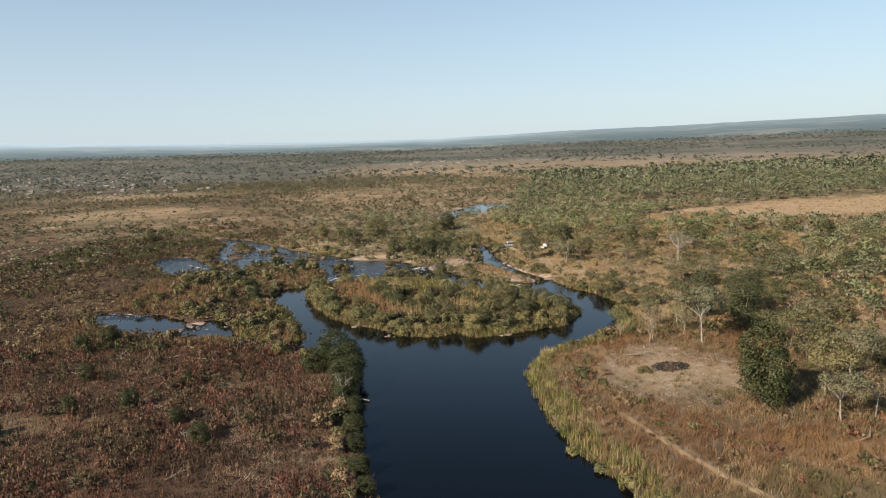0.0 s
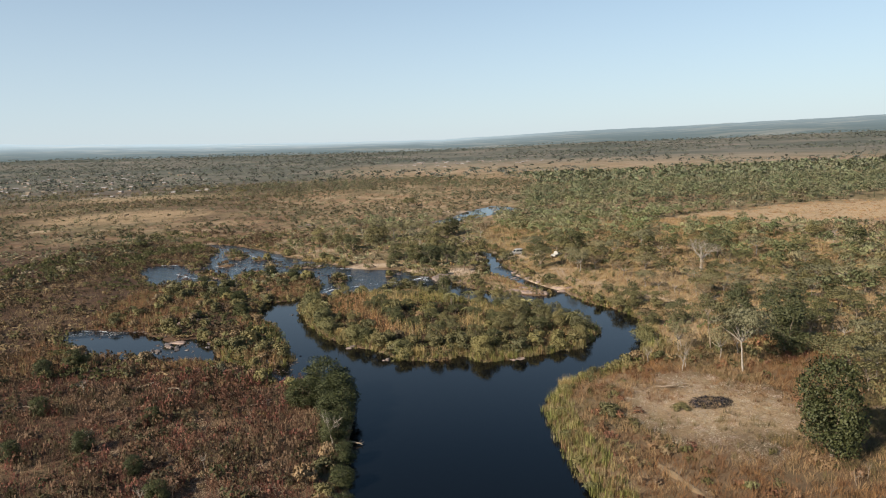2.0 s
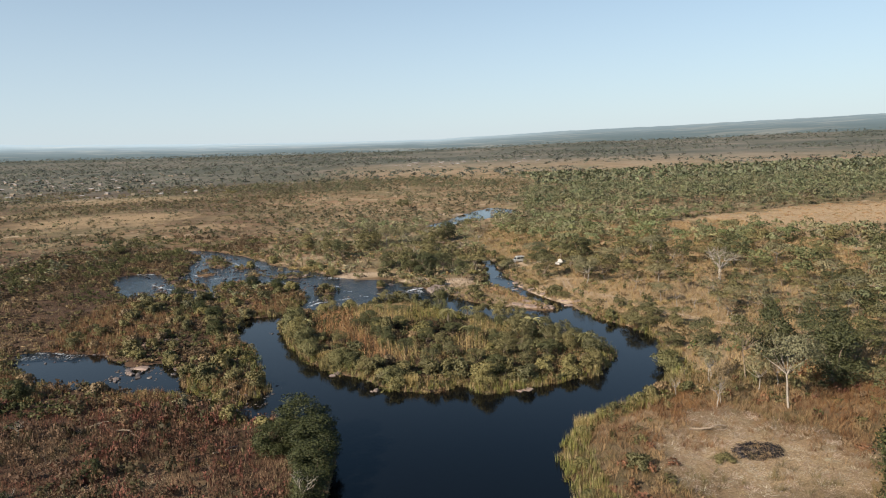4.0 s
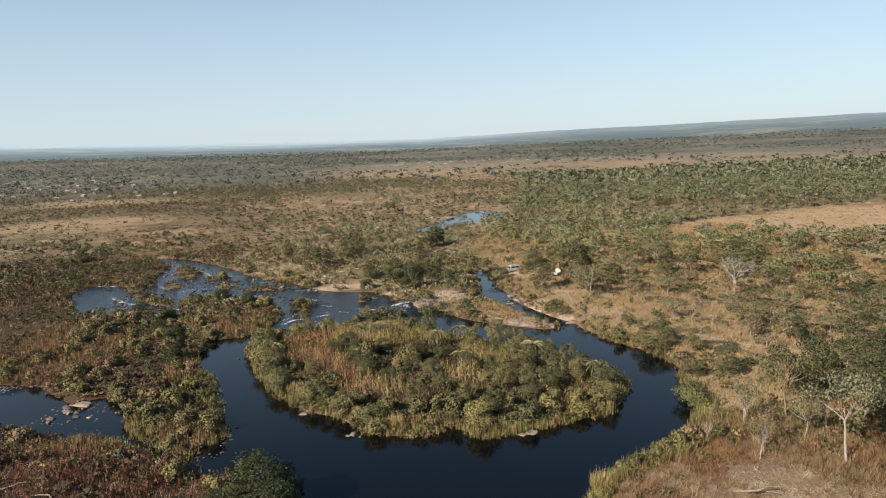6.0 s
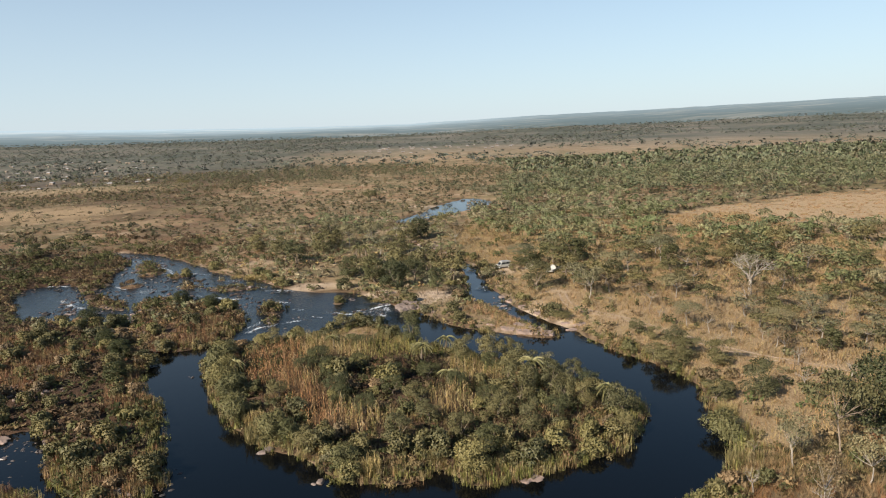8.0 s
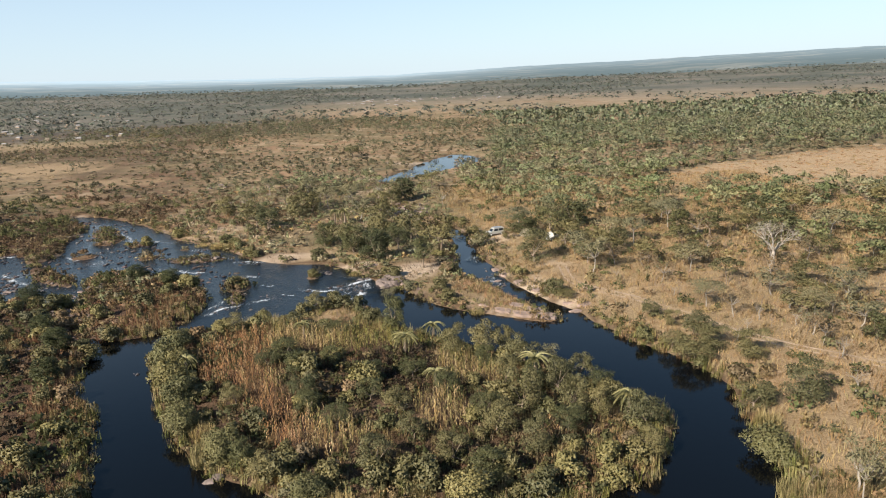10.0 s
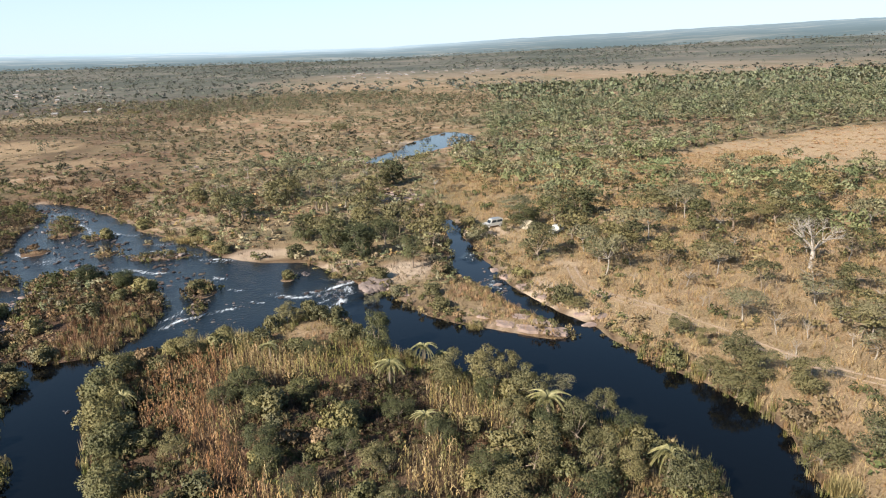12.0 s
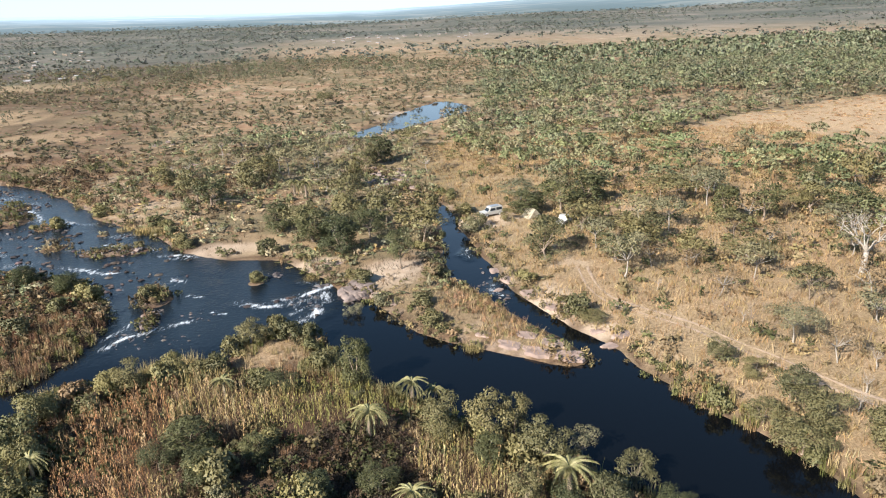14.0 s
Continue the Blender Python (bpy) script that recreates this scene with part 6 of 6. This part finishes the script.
stick_fence([(23.5, 89), (26, 82), (28.2, 76), (30.4, 70), (34, 64)])

# ---- vehicles parked at the camp ----
PAINT = plain("white_car_paint", (0.37, 0.36, 0.335), 0.4, 0, 2.0, 0.06)
GLASS = plain("dark_car_glass", (0.02, 0.025, 0.03), 0.08, 0, 2.0, 0.1)
RUBBER = plain("tyre_rubber", (0.025, 0.025, 0.025), 0.85, 0, 8.0, 0.2)
STEEL = plain("wheel_steel", (0.55, 0.55, 0.55), 0.4, 0.8, 8.0, 0.1)
CANVAS = plain("beige_canvas", (0.30, 0.26, 0.19), 0.9, 0, 3.0, 0.15, 0.01)

def prism(profile, width, mat, name, taper=1.0, bevel=0.05):
    """A side profile (x, z), drawn out across y, with rounded edges; taper narrows its top."""
    bm = bmesh.new()
    zs = [z for _, z in profile]
    lo, hi = min(zs), max(zs)
    sides = []
    for s in (-1, 1):
        sides.append([bm.verts.new((x, s * width / 2 * (1 - (1 - taper) * (z - lo) / (hi - lo)), z)) for x, z in profile])
    bm.faces.new(sides[0]), bm.faces.new(sides[1][::-1])
    n = len(profile)
    for i in range(n):
        j = (i + 1) % n
        bm.faces.new((sides[0][j], sides[0][i], sides[1][i], sides[1][j]))
    bmesh.ops.recalc_face_normals(bm, faces=bm.faces)
    bmesh.ops.bevel(bm, geom=list(bm.edges), offset=bevel, segments=2, affect="EDGES")
    me = bpy.data.meshes.new(name)
    bm.to_mesh(me), bm.free()
    me.materials.append(mat)
    return me

def wheel_part(root, x, y):
    v, f = tube([(0, -0.12, 0), (0, -0.10, 0), (0, 0.10, 0), (0, 0.12, 0)], [0.30, 0.37, 0.37, 0.30], 18)
    w = part("wheel", quick_mesh("wheel", v, f, RUBBER), root)
    w.matrix_basis = pose(x, y, 0.37)
    v, f = tube([(0, -0.13, 0), (0, -0.125, 0), (0, 0.125, 0), (0, 0.13, 0)], [0.02, 0.22, 0.22, 0.02], 14)
    part("rim", quick_mesh("rim", v, f, STEEL), w, "steel wheel rim")

def vehicle(name, label, body, cabin, panes, roof_rack=False):
    root = tagged(new(name), label, "vehicle", "vehicles at the camp")
    part("body", prism(body, 1.8, PAINT, "body"), root)
    part("cabin", prism(cabin, 1.7, PAINT, "cabin", 0.86), root)
    for i, pane in enumerate(panes):
        part("window", prism(pane, 1.72, GLASS, "window", 0.90, 0.01), root, "dark tinted glass")
    xs = [x for x, _ in cabin]
    part("windscreen", prism([(max(xs) - 0.10, 1.08), (max(xs) + 0.015, 1.08), (max(xs) - 0.36, 1.62), (max(xs) - 0.45, 1.62)], 1.35, GLASS, "windscreen", 0.9, 0.01), root, "dark tinted glass")
    for x in (-1.45, 1.35):
        for y in (-0.80, 0.80):
            wheel_part(root, x, y)
    part("bumper", prism([(2.28, 0.42), (2.42, 0.42), (2.42, 0.62), (2.28, 0.62)], 1.7, STEEL, "bumper", 1, 0.02), root)
    for y in (-0.62, 0.62):
        h = part("headlight", prism([(2.26, 0.74), (2.33, 0.74), (2.33, 0.90), (2.26, 0.90)], 0.30, STEEL, "headlight", 1, 0.015), root)
        h.matrix_basis = pose(0, y, 0)
    if roof_rack:
        part("roof_rack", prism([(-1.7, 1.86), (0.4, 1.86), (0.4, 1.96), (-1.7, 1.96)], 1.2, STEEL, "roof_rack", 1, 0.02), root)
    return root

WAGON = vehicle("station_wagon", "white four-wheel-drive wagon parked under trees", [(-2.3, 0.45), (2.3, 0.45), (2.32, 0.95), (1.1, 1.08), (-2.3, 1.08)], [(-2.25, 1.06), (1.05, 1.06), (0.5, 1.82), (-2.15, 1.85)], [[(-2.0, 1.18), (-0.7, 1.18), (-0.75, 1.66), (-1.95, 1.66)], [(-0.55, 1.18), (0.72, 1.18), (0.40, 1.66), (-0.55, 1.66)]], True)
WAGON.matrix_basis = pose(23.4, 242.0, stand(23.4, 242.0, 0.02), 0, 0, 202)
PICKUP = vehicle("pickup_truck", "white pickup truck parked in dry grass", [(-2.4, 0.45), (2.3, 0.45), (2.32, 0.95), (1.1, 1.08), (-0.6, 1.08), (-0.65, 0.98), (-2.4, 0.98)], [(-0.6, 1.06), (1.05, 1.06), (0.5, 1.74), (-0.5, 1.76)], [[(-0.4, 1.18), (0.72, 1.18), (0.40, 1.62), (-0.38, 1.62)]])
PICKUP.matrix_basis = pose(35.2, 232.0, stand(35.2, 232.0, 0.02), 0, 0, 48)
tent = tagged(new("tent", prism([(-1.6, 0), (1.6, 0), (0.1, 1.7), (-0.1, 1.7)], 2.6, CANVAS, "tent", 0.95, 0.03)), "beige canvas ridge tent in the grass", "tent")
tent.matrix_basis = pose(30.6, 238.2, stand(30.6, 238.2, 0.02), 0, 0, 25)

# ---- villages on the plain ----
PLASTER = plain("mud_plaster", (0.27, 0.21, 0.16), 0.9, 0, 1.5, 0.2)
TIN = plain("tin_roof", (0.25, 0.235, 0.225), 0.6, 0.0, 1.0, 0.25)
THATCH = plain("grey_thatch", (0.20, 0.165, 0.125), 0.95, 0, 2.0, 0.3)
DOOR = plain("dark_door", (0.10, 0.06, 0.04), 0.7, 0, 3.0, 0.2)

def house(label, roof_mat, group, size=(8, 5.5, 2.6, 1.6)):
    w, d, h, g = size
    root = tagged(new("house"), label, "house", group)
    bm = bmesh.new()
    bmesh.ops.create_cube(bm, size=1, matrix=Matrix.Translation((0, 0, h / 2 - 0.25)) @ Matrix.Diagonal((w, d, h + 0.5, 1)))
    me = bpy.data.meshes.new("wall")
    bm.to_mesh(me), bm.free()
    me.materials.append(PLASTER)
    part("wall", me, root)
    roof = part("roof", prism([(-d / 2 - 0.5, h - 0.1), (d / 2 + 0.5, h - 0.1), (0.1, h + g), (-0.1, h + g)], w + 0.9, roof_mat, "roof", 1, 0.04), root)
    roof.matrix_basis = pose(0, 0, 0, 0, 0, 90)
    for name, x, z, a, b in (("door", -0.6, 1.0, 0.95, 2.0), ("window", -2.6, 1.5, 1.0, 0.9), ("window", 2.3, 1.5, 1.0, 0.9)):
        q = part(name, prism([(-a / 2, -b / 2), (a / 2, -b / 2), (a / 2, b / 2), (-a / 2, b / 2)], 0.12, DOOR, name, 1, 0.01), root)
        q.matrix_basis = pose(x, -d / 2 - 0.02, z)
    return root

homes = [house("small plastered house with a tin roof", TIN, "houses of the west village"), house("mud-walled house with a grey thatched roof", THATCH, "houses of the west village", (6, 5, 2.4, 2.2)),
         house("long plastered house with a bright tin roof", TIN, "houses of the far village", (9, 5, 2.6, 1.3))]
west = jittered(-760, -230, 600, 1300, 33, rs, lambda x, y: (np.abs(x + 0.50 * y) < 105 + 0.06 * y) * 0.5)
east = jittered(-130, 190, 1080, 1450, 30, rs, lambda x, y: (np.hypot((x - 30) / 150, (y - 1260) / 180) < 1) * 0.45)
placed = set()
for xy, kinds in ((west, (0, 1, 0)), (east, (2, 2, 0))):
    for i, (x, y) in enumerate(xy):
        k = kinds[i % 3]
        s = rs.uniform(0.42, 0.68)
        m = pose(x, y, stand(x, y), 0, 0, rs.uniform(-35, 35)) @ Matrix.Diagonal((s, s, s, 1))
        if k in placed:
            copy_at(homes[k], m)
        else:
            placed.add(k)
            homes[k].matrix_basis = m

# ---- the wooded ridges at the horizon, with the haze painted on ----
def ridge_material():
    m, n, l, p = material("haze_glow_ridge")
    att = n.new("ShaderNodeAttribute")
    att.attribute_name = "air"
    mp = n.new("ShaderNodeMapping")
    mp.inputs["Scale"].default_value = (0.35, 1.0, 0.3)
    l.new(n.new("ShaderNodeNewGeometry").outputs["Position"], mp.inputs["Vector"])
    f = noise_of(n, l, 0.006, 7, 0.7, mp.outputs[0])
    l.new(mixed(n, l, ramp(n, l, f, 0.50, 0.72), (0.040, 0.052, 0.034), (0.16, 0.145, 0.10)), p.inputs["Base Color"])
    p.inputs["Roughness"].default_value, p.inputs["Specular IOR Level"].default_value = 1.0, 0.0
    # the haze is put in as a glow of the slopes themselves
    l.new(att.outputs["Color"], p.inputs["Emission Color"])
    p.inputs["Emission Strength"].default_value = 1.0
    return m

az, rr = np.radians(np.arange(-78, 78.1, 0.4)), np.linspace(2500, 4750, 30)
ga, gr = np.meshgrid(az, rr)
x, y = (gr * np.sin(ga)).ravel(), (gr * np.cos(ga)).ravel()
z = height(x, y) + smooth(gr.ravel(), 2500, 2700) * (7 + 5 * lumps(x, y, 90, 3, 61)) - 4 * smooth(gr.ravel(), 2560, 2500)
i = np.arange(len(x)).reshape(ga.shape)
f = np.stack([i[:-1, :-1], i[:-1, 1:], i[1:, 1:], i[1:, :-1]], -1).reshape(-1, 4)
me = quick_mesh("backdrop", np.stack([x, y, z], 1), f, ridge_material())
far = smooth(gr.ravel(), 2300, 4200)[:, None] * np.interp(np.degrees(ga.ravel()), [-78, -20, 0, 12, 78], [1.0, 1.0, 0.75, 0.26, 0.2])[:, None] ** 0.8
# glow colours standing in for thin and thick haze
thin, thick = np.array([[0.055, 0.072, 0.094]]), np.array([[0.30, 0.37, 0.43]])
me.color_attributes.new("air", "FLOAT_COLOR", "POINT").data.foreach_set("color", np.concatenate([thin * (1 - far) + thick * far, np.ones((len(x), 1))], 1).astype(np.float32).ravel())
tagged(new("backdrop", me), "wooded horizon ridges with blue haze painted as glow", "hills", kind="structure")
